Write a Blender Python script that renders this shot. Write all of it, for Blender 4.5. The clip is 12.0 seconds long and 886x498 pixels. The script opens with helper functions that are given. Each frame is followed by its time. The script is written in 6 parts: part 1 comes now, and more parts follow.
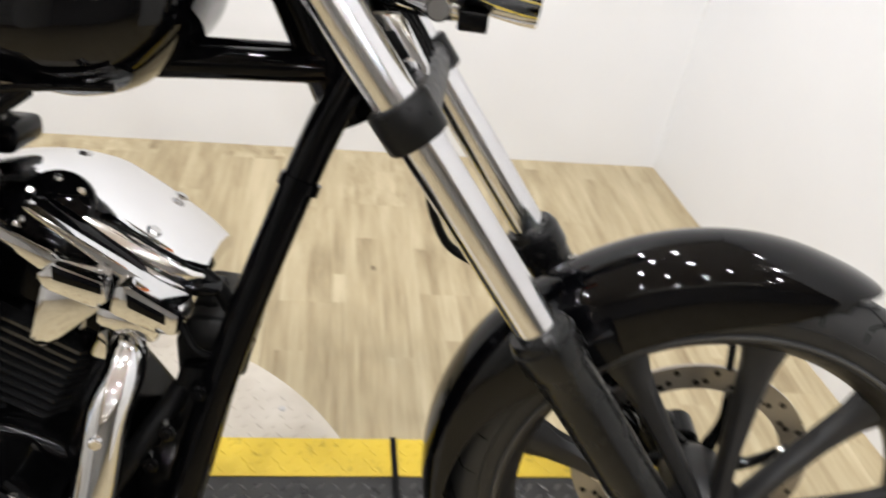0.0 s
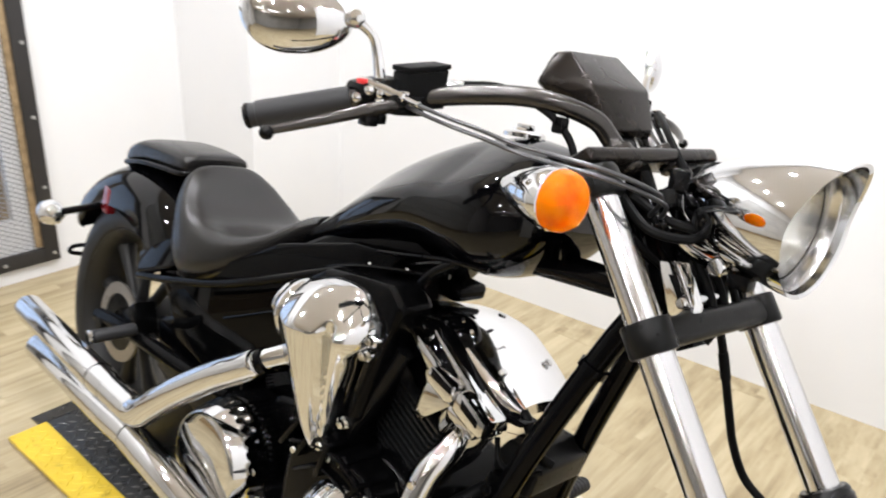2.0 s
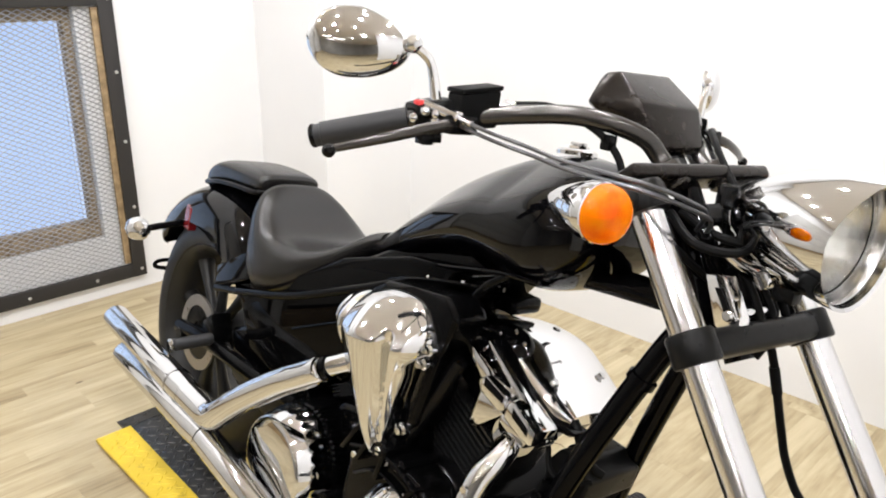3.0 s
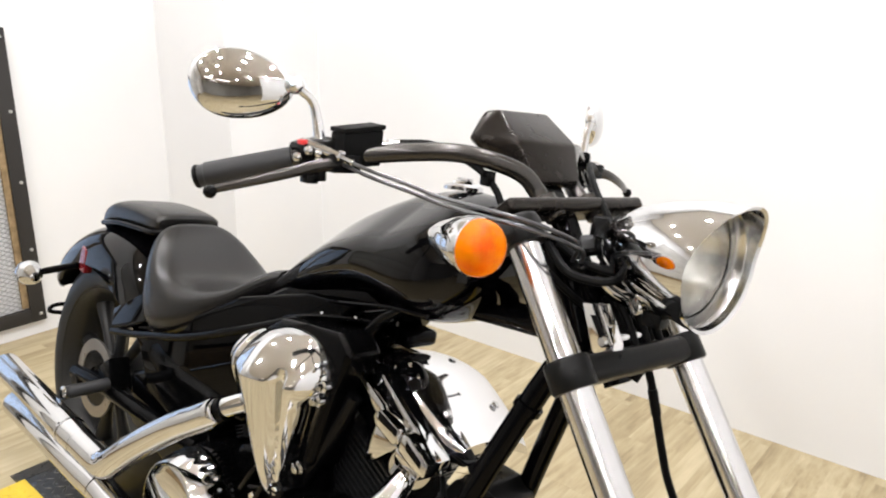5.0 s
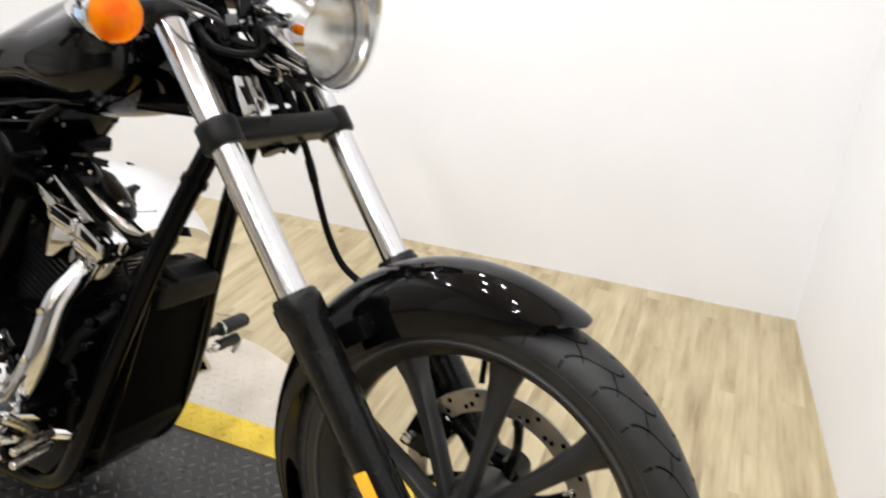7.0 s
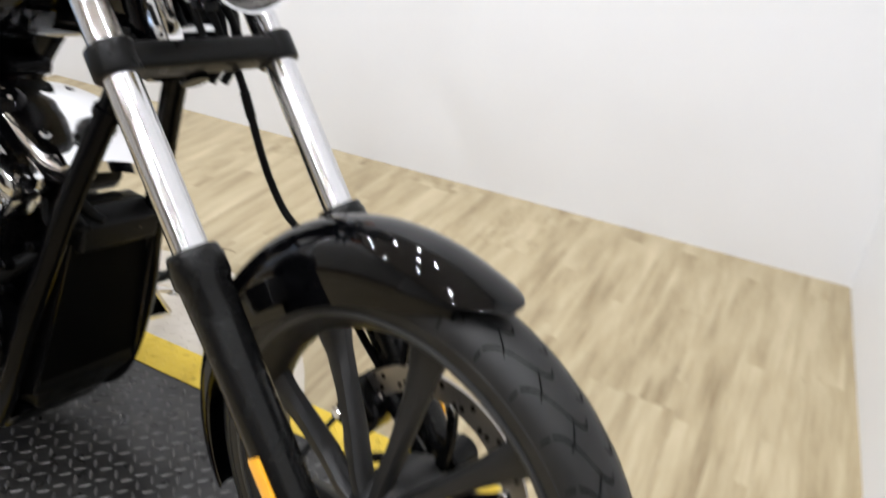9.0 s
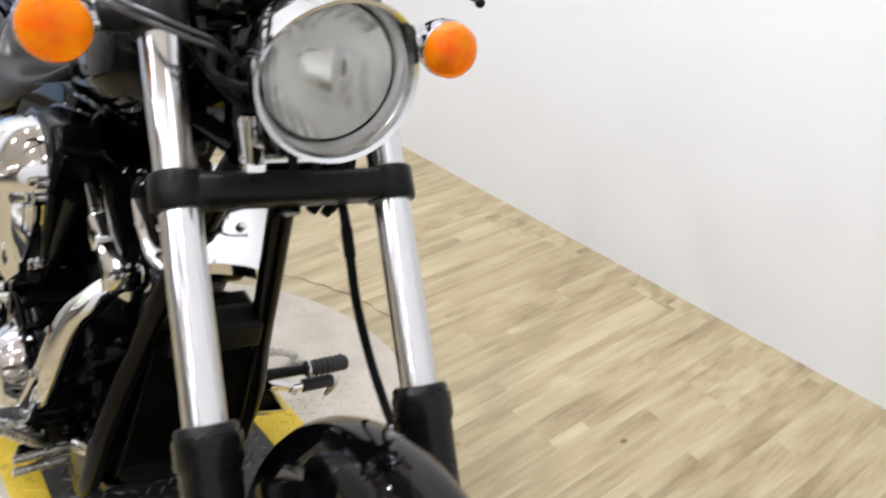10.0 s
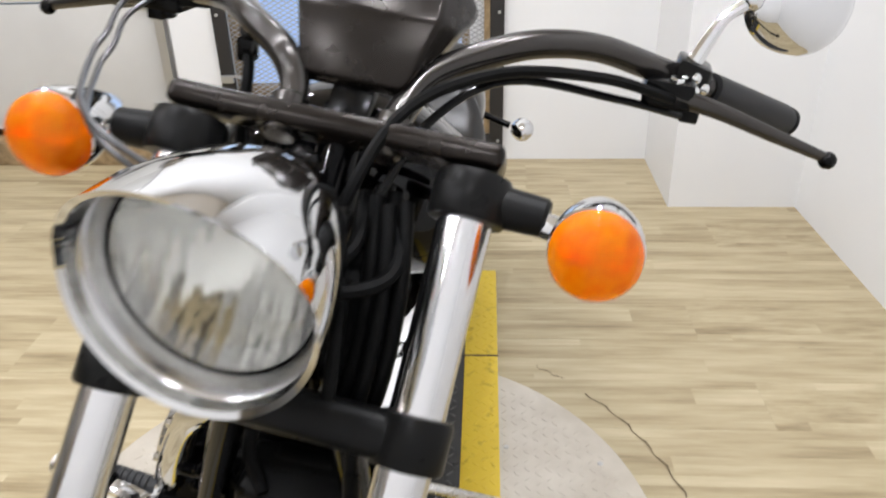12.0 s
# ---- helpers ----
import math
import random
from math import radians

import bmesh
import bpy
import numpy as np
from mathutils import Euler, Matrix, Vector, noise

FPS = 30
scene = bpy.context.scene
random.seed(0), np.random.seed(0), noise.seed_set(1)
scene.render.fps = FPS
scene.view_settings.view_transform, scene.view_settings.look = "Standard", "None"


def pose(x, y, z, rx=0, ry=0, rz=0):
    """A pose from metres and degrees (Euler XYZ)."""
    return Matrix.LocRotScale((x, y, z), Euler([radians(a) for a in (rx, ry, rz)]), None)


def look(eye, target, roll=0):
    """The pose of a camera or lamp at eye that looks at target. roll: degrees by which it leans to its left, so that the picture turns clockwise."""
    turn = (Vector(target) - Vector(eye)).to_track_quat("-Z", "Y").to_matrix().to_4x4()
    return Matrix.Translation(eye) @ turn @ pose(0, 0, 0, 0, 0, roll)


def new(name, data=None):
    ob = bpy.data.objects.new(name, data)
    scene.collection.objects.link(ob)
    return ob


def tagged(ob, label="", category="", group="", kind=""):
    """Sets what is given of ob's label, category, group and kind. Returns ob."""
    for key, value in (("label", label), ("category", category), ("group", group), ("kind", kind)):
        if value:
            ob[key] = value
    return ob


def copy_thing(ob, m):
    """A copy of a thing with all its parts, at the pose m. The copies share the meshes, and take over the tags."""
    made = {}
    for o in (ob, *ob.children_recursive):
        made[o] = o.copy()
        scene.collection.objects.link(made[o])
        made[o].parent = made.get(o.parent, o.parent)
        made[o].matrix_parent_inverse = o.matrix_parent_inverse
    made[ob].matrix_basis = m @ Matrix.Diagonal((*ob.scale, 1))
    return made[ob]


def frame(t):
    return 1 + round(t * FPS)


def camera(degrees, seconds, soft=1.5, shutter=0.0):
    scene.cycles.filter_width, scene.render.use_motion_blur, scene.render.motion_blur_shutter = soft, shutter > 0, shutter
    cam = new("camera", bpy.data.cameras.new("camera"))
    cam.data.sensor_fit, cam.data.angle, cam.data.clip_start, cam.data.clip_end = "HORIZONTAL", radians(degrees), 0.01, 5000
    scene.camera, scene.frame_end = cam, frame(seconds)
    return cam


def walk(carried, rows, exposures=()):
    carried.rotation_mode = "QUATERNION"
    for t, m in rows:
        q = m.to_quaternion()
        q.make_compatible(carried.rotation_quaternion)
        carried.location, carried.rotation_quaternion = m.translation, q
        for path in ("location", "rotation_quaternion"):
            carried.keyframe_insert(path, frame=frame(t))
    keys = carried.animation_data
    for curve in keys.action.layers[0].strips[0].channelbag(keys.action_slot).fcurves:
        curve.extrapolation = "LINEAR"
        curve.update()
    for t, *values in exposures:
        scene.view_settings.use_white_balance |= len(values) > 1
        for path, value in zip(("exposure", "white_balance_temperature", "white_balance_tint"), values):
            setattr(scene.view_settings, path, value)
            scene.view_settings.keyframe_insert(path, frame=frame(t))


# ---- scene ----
cam = camera(59.5, 12.0, soft=1.9, shutter=0.4)
PATH = [
    (0, (-0.5170, -0.5501, 1.1582), (-0.1900, 1.0610, 0.0191), 9.60),
    (0.5, (-0.4491, -0.4990, 1.1566), (-0.5965, 1.1768, 0.0749), 6.26),
    (0.7, (-0.4217, -0.5255, 1.1613), (-0.7319, 1.1531, 0.1191), 5.54),
    (1, (-0.3786, -0.6164, 1.1881), (-0.8885, 1.0940, 0.2855), 4.82),
    (1.5, (-0.2755, -0.7143, 1.2659), (-1.0881, 0.8982, 0.4060), 2.94),
    (2, (-0.1108, -0.7232, 1.2952), (-1.2762, 0.7135, 0.5351), 2.71),
    (2.5, (-0.0624, -0.7356, 1.3053), (-1.3613, 0.6037, 0.5846), 0.95),
    (2.7, (-0.0576, -0.7413, 1.3014), (-1.3839, 0.5759, 0.5902), 0.89),
    (4.3, (-0.0300, -0.7343, 1.3100), (-1.2858, 0.6702, 0.6389), 1.45),
    (4.5, (-0.0226, -0.7285, 1.3125), (-1.2651, 0.6960, 0.6590), 1.36),
    (5, (0.0021, -0.7164, 1.3135), (-1.1999, 0.7532, 0.6848), 1.29),
    (5.5, (0.0542, -0.7166, 1.3095), (-1.0974, 0.7972, 0.6909), 1.86),
    (6, (0.1215, -0.7499, 1.2794), (-0.8992, 0.8512, 0.6512), 3.38),
    (6.5, (0.1628, -0.7880, 1.2506), (-0.6453, 0.8708, 0.4790), 2.69),
    (7, (0.2270, -0.8093, 1.2013), (-0.3690, 0.8946, 0.3402), 4.14),
    (7.2, (0.2439, -0.8199, 1.1899), (-0.3052, 0.8893, 0.3085), 4.05),
    (8.8, (0.3384, -0.6559, 1.1496), (-0.2448, 0.9249, 0.0721), 2.59),
    (9, (0.3421, -0.5628, 1.1736), (-0.3960, 0.9767, 0.1319), 3.96),
    (9.2, (0.3456, -0.4916, 1.1982), (-0.5350, 1.0048, 0.2057), 2.89),
    (9.5, (0.3485, -0.4077, 1.2196), (-0.7314, 0.9415, 0.2130), -0.11),
    (9.8, (0.3354, -0.2702, 1.2383), (-0.9253, 0.8985, 0.2161), 2.12),
    (10, (0.3216, -0.1783, 1.2481), (-0.9762, 0.9411, 0.2173), 3.63),
    (10.2, (0.3123, -0.1134, 1.2534), (-1.0305, 1.0048, 0.2805), 2.66),
    (10.5, (0.3004, -0.0310, 1.2553), (-1.2116, 0.8659, 0.3016), -0.27),
    (10.7, (0.2882, 0.0428, 1.2529), (-1.2938, 0.7216, 0.2347), -0.96),
    (11, (0.2664, 0.1658, 1.2454), (-1.4576, 0.4525, 0.2729), -1.22),
    (11.5, (0.2137, 0.3163, 1.2386), (-1.5248, 0.3596, 0.2508), -2.13),
    (11.7, (0.1663, 0.3542, 1.2376), (-1.5795, 0.2806, 0.2646), -2.03),
    (12, (0.0737, 0.3980, 1.2368), (-1.6803, 0.2904, 0.2819), -1.40),
]
walk(cam, [(t, look(eye, target, roll)) for t, eye, target, roll in PATH],
     [(0.0, -0.05, 6300, 10), (0.5, 0.05, 5950, 10), (1.0, 0.0, 6300, 10), (1.5, 0.08, 6200, 10), (2.5, 0.11, 6350, 10), (5.5, 0.03, 6450, 10), (7.0, 0.02, 6300, 10), (9.0, -0.1, 6050, 10), (10.5, -0.14, 6050, 10), (11.5, -0.12, 6150, 10), (12.0, -0.2, 6150, 10)])

# ---------------------------------------------------------------- world and lamps
world = bpy.data.worlds.new("world")
scene.world = world
world.use_nodes = True
wn = world.node_tree.nodes
wn["Background"].inputs["Color"].default_value = (0.75, 0.85, 1.0, 1)
wn["Background"].inputs["Strength"].default_value = 0.6
scene.view_settings.exposure = 0.0

CEIL = 2.75
# round ceiling spots: x, y
SPOTS = [(-0.42, 0.62), (-0.85, 1.1), (-0.85, 0.15), (-1.4, 0.7), (-2.3, 0.3), (-2.4, -0.45), (-0.42, -0.6), (-1.15, -0.85), (0.05, -1.7), (-0.85, -1.9), (-2.4, -1.35), (-0.3, -2.9), (-1.4, -3.0), (0.9, -2.4), (1.0, -3.8), (-0.8, -4.4), (0.7, 0.25), (0.75, -0.85), (1.7, -0.3), (1.8, -1.5)]
SPOT_W, WINDOW_W = 11.9, 2.2
for sx, sy in SPOTS:
    lamp = bpy.data.lights.new("spot_lamp", "AREA")
    lamp.shape, lamp.size, lamp.energy, lamp.color = "DISK", 0.075, SPOT_W, (1.0, 0.985, 0.995)
    ob = new("spot_lamp", lamp)
    ob.location = (sx, sy, CEIL - 0.03)
lamp = bpy.data.lights.new("window_lamp", "AREA")
lamp.shape, lamp.size, lamp.size_y, lamp.energy, lamp.color = "RECTANGLE", 0.88, 0.8, WINDOW_W, (0.62, 0.78, 1.0)
ob = new("window_lamp", lamp)
ob.matrix_world = look((-3.035, -0.147, 0.68), (0, -0.147, 0.68))


# ---------------------------------------------------------------- materials
def mat(name, base, rough=0.5, metal=0.0, coat=0.0, trans=0.0, ior=1.45, spec=0.5):
    m = bpy.data.materials.new(name)
    m.use_nodes = True
    b = m.node_tree.nodes["Principled BSDF"]
    b.inputs["Base Color"].default_value = (*base, 1)
    b.inputs["Roughness"].default_value = rough
    b.inputs["Metallic"].default_value = metal
    b.inputs["Coat Weight"].default_value = coat
    b.inputs["Coat Roughness"].default_value = 0.03
    b.inputs["Transmission Weight"].default_value = trans
    b.inputs["IOR"].default_value = ior
    b.inputs["Specular IOR Level"].default_value = spec
    return m


def node(m, kind, **sets):
    n = m.node_tree.nodes.new(kind)
    for k, v in sets.items():
        n.inputs[k.replace("_", " ")].default_value = v
    return n


def wire(m, a, b):
    m.node_tree.links.new(a, b)


def bsdf(m):
    return m.node_tree.nodes["Principled BSDF"]


def coords(m, which="Object", scale=(1, 1, 1)):
    tc = m.node_tree.nodes.new("ShaderNodeTexCoord")
    mp = m.node_tree.nodes.new("ShaderNodeMapping")
    mp.inputs["Scale"].default_value = scale
    wire(m, tc.outputs[which], mp.inputs["Vector"])
    return mp.outputs["Vector"]


def ramp(m, fac, stops):
    r = m.node_tree.nodes.new("ShaderNodeValToRGB")
    e = r.color_ramp.elements
    while len(e) < len(stops):
        e.new(0.5)
    for el, (p, c) in zip(e, stops):
        el.position, el.color = p, (*c, 1) if len(c) == 3 else c
    wire(m, fac, r.inputs["Fac"])
    return r.outputs["Color"]


def noise_of(m, vec, scale, detail=4.0, rough=0.55):
    n = node(m, "ShaderNodeTexNoise", Scale=scale, Detail=detail, Roughness=rough)
    wire(m, vec, n.inputs["Vector"])
    return n.outputs["Fac"]


def bump(m, height, strength=0.2, distance=0.002):
    b = node(m, "ShaderNodeBump", Strength=strength, Distance=distance)
    wire(m, height, b.inputs["Height"])
    wire(m, b.outputs["Normal"], bsdf(m).inputs["Normal"])
    return b


def vary_rough(m, vec, scale, lo, hi):
    r = ramp(m, noise_of(m, vec, scale), [(0.3, (lo,) * 3), (0.7, (hi,) * 3)])
    wire(m, r, bsdf(m).inputs["Roughness"])


def vary_base(m, vec, scale, dark, light, lo=0.3, hi=0.7):
    r = ramp(m, noise_of(m, vec, scale), [(lo, dark), (hi, light)])
    wire(m, r, bsdf(m).inputs["Base Color"])


M = {}
M["paint"] = mat("black_gloss_paint", (0.0012, 0.0012, 0.0015), 0.38, 0.0, 1.0, spec=0.0)
for key in ("paint",):
    bsdf(M[key]).inputs["Coat IOR"].default_value = 1.33
M["chrome"] = mat("chrome", (0.66, 0.665, 0.675), 0.05, 1.0)
vary_rough(M["chrome"], coords(M["chrome"]), 30, 0.025, 0.075)
M["fork_chrome"] = mat("hard_chrome", (0.64, 0.64, 0.65), 0.14, 1.0)
vary_rough(M["fork_chrome"], coords(M["fork_chrome"], "Object", (1, 1, 0.1)), 60, 0.1, 0.2)
M["steel"] = mat("brushed_steel", (0.55, 0.54, 0.52), 0.28, 1.0)
vary_rough(M["steel"], coords(M["steel"]), 60, 0.2, 0.36)
M["satin"] = mat("satin_black", (0.0022, 0.0022, 0.0023), 0.2, 0.0, 0.0, spec=0.16)
vary_rough(M["satin"], coords(M["satin"]), 45, 0.12, 0.24)
M["matte"] = mat("matte_black", (0.003, 0.003, 0.003), 0.5, spec=0.1)
vary_rough(M["matte"], coords(M["matte"]), 40, 0.42, 0.6)
bump(M["matte"], noise_of(M["matte"], coords(M["matte"]), 700, 3), 0.04, 0.0004)
M["bronze"] = mat("dark_bronze_satin", (0.016, 0.0132, 0.0112), 0.3, 0.6, spec=0.3)
vary_rough(M["bronze"], coords(M["bronze"]), 40, 0.2, 0.3)
M["frame"] = mat("frame_black", (0.0012, 0.0012, 0.0014), 0.2, 0.0, 0.75, spec=0.0)
bsdf(M["frame"]).inputs["Coat IOR"].default_value = 1.24
M["engine"] = mat("engine_black", (0.0014, 0.0014, 0.0015), 0.13, spec=0.09)
bump(M["engine"], noise_of(M["engine"], coords(M["engine"]), 160, 3), 0.16, 0.001)
M["rubber"] = mat("tyre_rubber", (0.01, 0.01, 0.01), 0.46, spec=0.42)
vary_base(M["rubber"], coords(M["rubber"]), 22, (0.006, 0.006, 0.0062), (0.013, 0.013, 0.0126))
bump(M["rubber"], noise_of(M["rubber"], coords(M["rubber"]), 240, 3), 0.2, 0.0008)
# near-black for tread grooves and disc holes, their inner shade put into colour
M["groove"] = mat("groove_hole_shade", (0.001, 0.001, 0.001), 0.9, spec=0.0)
M["leather"] = mat("black_vinyl", (0.006, 0.0055, 0.0052), 0.27, spec=0.5)
vor = node(M["leather"], "ShaderNodeTexVoronoi", Scale=420.0)
wire(M["leather"], coords(M["leather"]), vor.inputs["Vector"])
bump(M["leather"], vor.outputs["Distance"], 0.14, 0.0006)
M["grip"] = mat("grip_rubber", (0.02, 0.02, 0.021), 0.5, spec=0.35)
M["orange"] = mat("amber_lens", (1.0, 0.3, 0.0), 0.1, 0.0, 0.05, 0.6, 1.3, 0.05)
M["amber_rib"] = mat("amber_rib", (0.5, 0.06, 0.0), 0.4)
wv = node(M["orange"], "ShaderNodeTexWave", Scale=26.0, Distortion=0.8)
wv.bands_direction = "Y"
wire(M["orange"], coords(M["orange"], "Object", (0.3, 1, 0)), wv.inputs["Vector"])
bump(M["orange"], wv.outputs["Fac"], 0.12, 0.0015)
wire(M["orange"], ramp(M["orange"], noise_of(M["orange"], coords(M["orange"]), 38, 3), [(0.34, (0.9, 0.185, 0.0)), (0.6, (1.0, 0.315, 0.0))]), bsdf(M["orange"]).inputs["Base Color"])
M["reflector"] = mat("amber_reflector", (0.9, 0.42, 0.015), 0.25, 0.0, 0.6)
M["red"] = mat("red_lens", (0.16, 0.006, 0.01), 0.15, 0.0, 1.0)
M["red_button"] = mat("red_plastic", (0.6, 0.03, 0.03), 0.35)
M["silver"] = mat("polished_silver", (0.8, 0.8, 0.81), 0.06, 1.0)
vary_rough(M["silver"], coords(M["silver"]), 18, 0.04, 0.08)
M["bowl"] = mat("reflector_chrome", (0.62, 0.62, 0.61), 0.09, 1.0)
bw = node(M["bowl"], "ShaderNodeTexWave", Scale=24.0, Distortion=1.2)
bw.bands_direction = "Y"
wire(M["bowl"], coords(M["bowl"], "Object", (0.15, 1, 0.15)), bw.inputs["Vector"])
bump(M["bowl"], bw.outputs["Fac"], 0.12, 0.004)
M["glass"] = mat("lens_glass", (0.97, 0.97, 0.95), 0.03, 0.0, 0.0, 1.0, 1.42)
gw = node(M["glass"], "ShaderNodeTexWave", Scale=60.0, Distortion=0.5)
gw.bands_direction = "Y"
wire(M["glass"], coords(M["glass"], "Object", (0, 1, 0)), gw.inputs["Vector"])
bump(M["glass"], gw.outputs["Fac"], 0.1, 0.0012)
M["mirror"] = mat("mirror_glass", (0.9, 0.9, 0.9), 0.01, 1.0)
M["rim"] = mat("rim_satin_black", (0.008, 0.0078, 0.0077), 0.38, 0.0, spec=0.45)
vary_rough(M["rim"], coords(M["rim"]), 50, 0.36, 0.5)
# highlight of the rim lip put into a lighter base colour
M["lip"] = mat("rim_lip_highlight", (0.05, 0.05, 0.049), 0.3, 0.4, spec=0.5)
M["disc"] = mat("brake_disc_steel", (0.33, 0.31, 0.285), 0.32, 0.9)
vary_rough(M["disc"], coords(M["disc"], "Object", (1, 1, 1)), 35, 0.25, 0.42)
M["bolt"] = mat("bolt_steel", (0.6, 0.6, 0.6), 0.22, 1.0)
M["fins"] = mat("radiator_fins", (0.0008, 0.0008, 0.0008), 0.6, spec=0.04)
fw = node(M["fins"], "ShaderNodeTexWave", Scale=45.0)
fw.bands_direction = "Z"
wire(M["fins"], coords(M["fins"], "Object", (0, 0, 1)), fw.inputs["Vector"])
bump(M["fins"], fw.outputs["Fac"], 0.5, 0.002)
M["shroud"] = mat("satin_grey_plastic", (0.0055, 0.0055, 0.0054), 0.32, spec=0.14)
vary_rough(M["shroud"], coords(M["shroud"]), 60, 0.26, 0.4)
M["white_tip"] = mat("cream_plastic", (0.75, 0.72, 0.64), 0.4)

M["ring"] = mat("polished_ring", (0.62, 0.62, 0.63), 0.2, 1.0)
M["bar"] = mat("dark_satin_metal", (0.06, 0.056, 0.053), 0.22, 0.85, spec=0.5)
M["cable"] = mat("grey_braided_cable", (0.075, 0.075, 0.078), 0.28, 0.6, spec=0.5)
M["fin"] = mat("fin_edge_grey", (0.07, 0.07, 0.07), 0.25, 0.85, spec=0.5)
M["leg"] = mat("satin_fork_black", (0.004, 0.004, 0.004), 0.26, spec=0.28)
vary_rough(M["leg"], coords(M["leg"]), 50, 0.2, 0.3)
M["panel"] = mat("side_panel_black", (0.0012, 0.0012, 0.0013), 0.2, 0.0, 0.4, spec=0.0)
bsdf(M["panel"]).inputs["Coat IOR"].default_value = 1.24

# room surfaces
# far walls out of view, greyed so that reflections stay dark
M["far_wall"] = mat("greyed_far_wall", (0.22, 0.21, 0.2), 0.6)
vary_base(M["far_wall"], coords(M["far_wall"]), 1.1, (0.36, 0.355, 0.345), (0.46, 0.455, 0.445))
M["wall"] = mat("white_wall_paint", (0.8, 0.79, 0.77), 0.5, 0.0, 0.0, spec=0.4)
vary_base(M["wall"], coords(M["wall"]), 1.3, (0.74, 0.742, 0.744), (0.78, 0.782, 0.785))
bump(M["wall"], noise_of(M["wall"], coords(M["wall"]), 180, 4), 0.1, 0.0012)
M["ceiling"] = mat("ceiling_paint", (0.84, 0.78, 0.7), 0.7)
bump(M["ceiling"], noise_of(M["ceiling"], coords(M["ceiling"]), 90, 4), 0.15, 0.002)
M["plank"] = mat("oak_vinyl_plank", (0.36, 0.298, 0.195), 0.36)
PLANK = M["plank"]


def calc(m, op, a, b=None, c=None):
    n = m.node_tree.nodes.new("ShaderNodeMath")
    n.operation = op
    for sock, v in zip(n.inputs, (a, b, c)):
        if isinstance(v, (int, float)):
            sock.default_value = v
        elif v is not None:
            wire(m, v, sock)
    return n.outputs[0]


pv = coords(PLANK)
info = PLANK.node_tree.nodes.new("ShaderNodeObjectInfo")
sep = PLANK.node_tree.nodes.new("ShaderNodeSeparateXYZ")
wire(PLANK, pv, sep.inputs[0])
seed = calc(PLANK, "MULTIPLY", info.outputs["Random"], 37.0)
# three printed strips on each board, broken along their length
strip = calc(PLANK, "FLOOR", calc(PLANK, "DIVIDE", sep.outputs[0], 0.0592))
cut = calc(PLANK, "FLOOR", calc(PLANK, "MULTIPLY_ADD", sep.outputs[1], 0.83, calc(PLANK, "MULTIPLY", strip, 0.37)))
wn_ = PLANK.node_tree.nodes.new("ShaderNodeTexWhiteNoise")
wn_.noise_dimensions = "3D"
cmb = PLANK.node_tree.nodes.new("ShaderNodeCombineXYZ")
for sock, v in zip(cmb.inputs, (strip, cut, seed)):
    wire(PLANK, v, sock)
wire(PLANK, cmb.outputs[0], wn_.inputs["Vector"])
addv = PLANK.node_tree.nodes.new("ShaderNodeVectorMath")
wire(PLANK, pv, addv.inputs[0])
shift = PLANK.node_tree.nodes.new("ShaderNodeCombineXYZ")
for sock in shift.inputs:
    wire(PLANK, calc(PLANK, "MULTIPLY_ADD", wn_.outputs["Value"], 9.0, seed), sock)
wire(PLANK, shift.outputs[0], addv.inputs[1])


def scaled(sx, sy):
    mp = PLANK.node_tree.nodes.new("ShaderNodeMapping")
    mp.inputs["Scale"].default_value = (sx, sy, 1.0)
    wire(PLANK, addv.outputs[0], mp.inputs["Vector"])
    return mp.outputs["Vector"]


grain = noise_of(PLANK, scaled(60.0, 3.0), 1.6, 6.0, 0.6)
cloud = noise_of(PLANK, scaled(15.0, 1.7), 1.2, 5.0, 0.6)
tone = calc(PLANK, "MULTIPLY_ADD", wn_.outputs["Value"], 0.08, calc(PLANK, "MULTIPLY_ADD", grain, 0.26, calc(PLANK, "MULTIPLY", cloud, 0.7)))
pc = ramp(PLANK, tone, [(0.34, (0.22, 0.166, 0.09)), (0.5, (0.37, 0.302, 0.18)), (0.68, (0.485, 0.413, 0.267))])
knot = node(PLANK, "ShaderNodeTexVoronoi", Scale=1.0)
wire(PLANK, scaled(5.5, 3.2), knot.inputs["Vector"])
kf = ramp(PLANK, knot.outputs["Distance"], [(0.022, (0.3, 0.27, 0.24)), (0.05, (1.0, 1.0, 1.0))])
mulc = PLANK.node_tree.nodes.new("ShaderNodeMix")
mulc.data_type, mulc.blend_type = "RGBA", "MULTIPLY"
mulc.inputs["Factor"].default_value = 1.0
wire(PLANK, pc, mulc.inputs["A"])
wire(PLANK, kf, mulc.inputs["B"])
wire(PLANK, mulc.outputs["Result"], bsdf(PLANK).inputs["Base Color"])
bump(PLANK, grain, 0.12, 0.001)
M["seam"] = mat("floor_seam", (0.24, 0.195, 0.125), 0.8)
M["crack"] = mat("floor_scratch", (0.1, 0.07, 0.04), 0.85)
M["yellow"] = mat("worn_yellow_paint", (0.78, 0.55, 0.03), 0.5)
yv = coords(M["yellow"])
vary_base(M["yellow"], yv, 40, (0.42, 0.29, 0.02), (0.66, 0.47, 0.035), 0.26, 0.42)
bump(M["yellow"], noise_of(M["yellow"], yv, 60, 5), 0.3, 0.002)
M["plate"] = mat("dark_tread_plate", (0.03, 0.03, 0.03), 0.34, 0.0)
vary_base(M["plate"], coords(M["plate"]), 14, (0.011, 0.0107, 0.0102), (0.028, 0.0272, 0.0256))
vary_rough(M["plate"], coords(M["plate"]), 40, 0.24, 0.42)
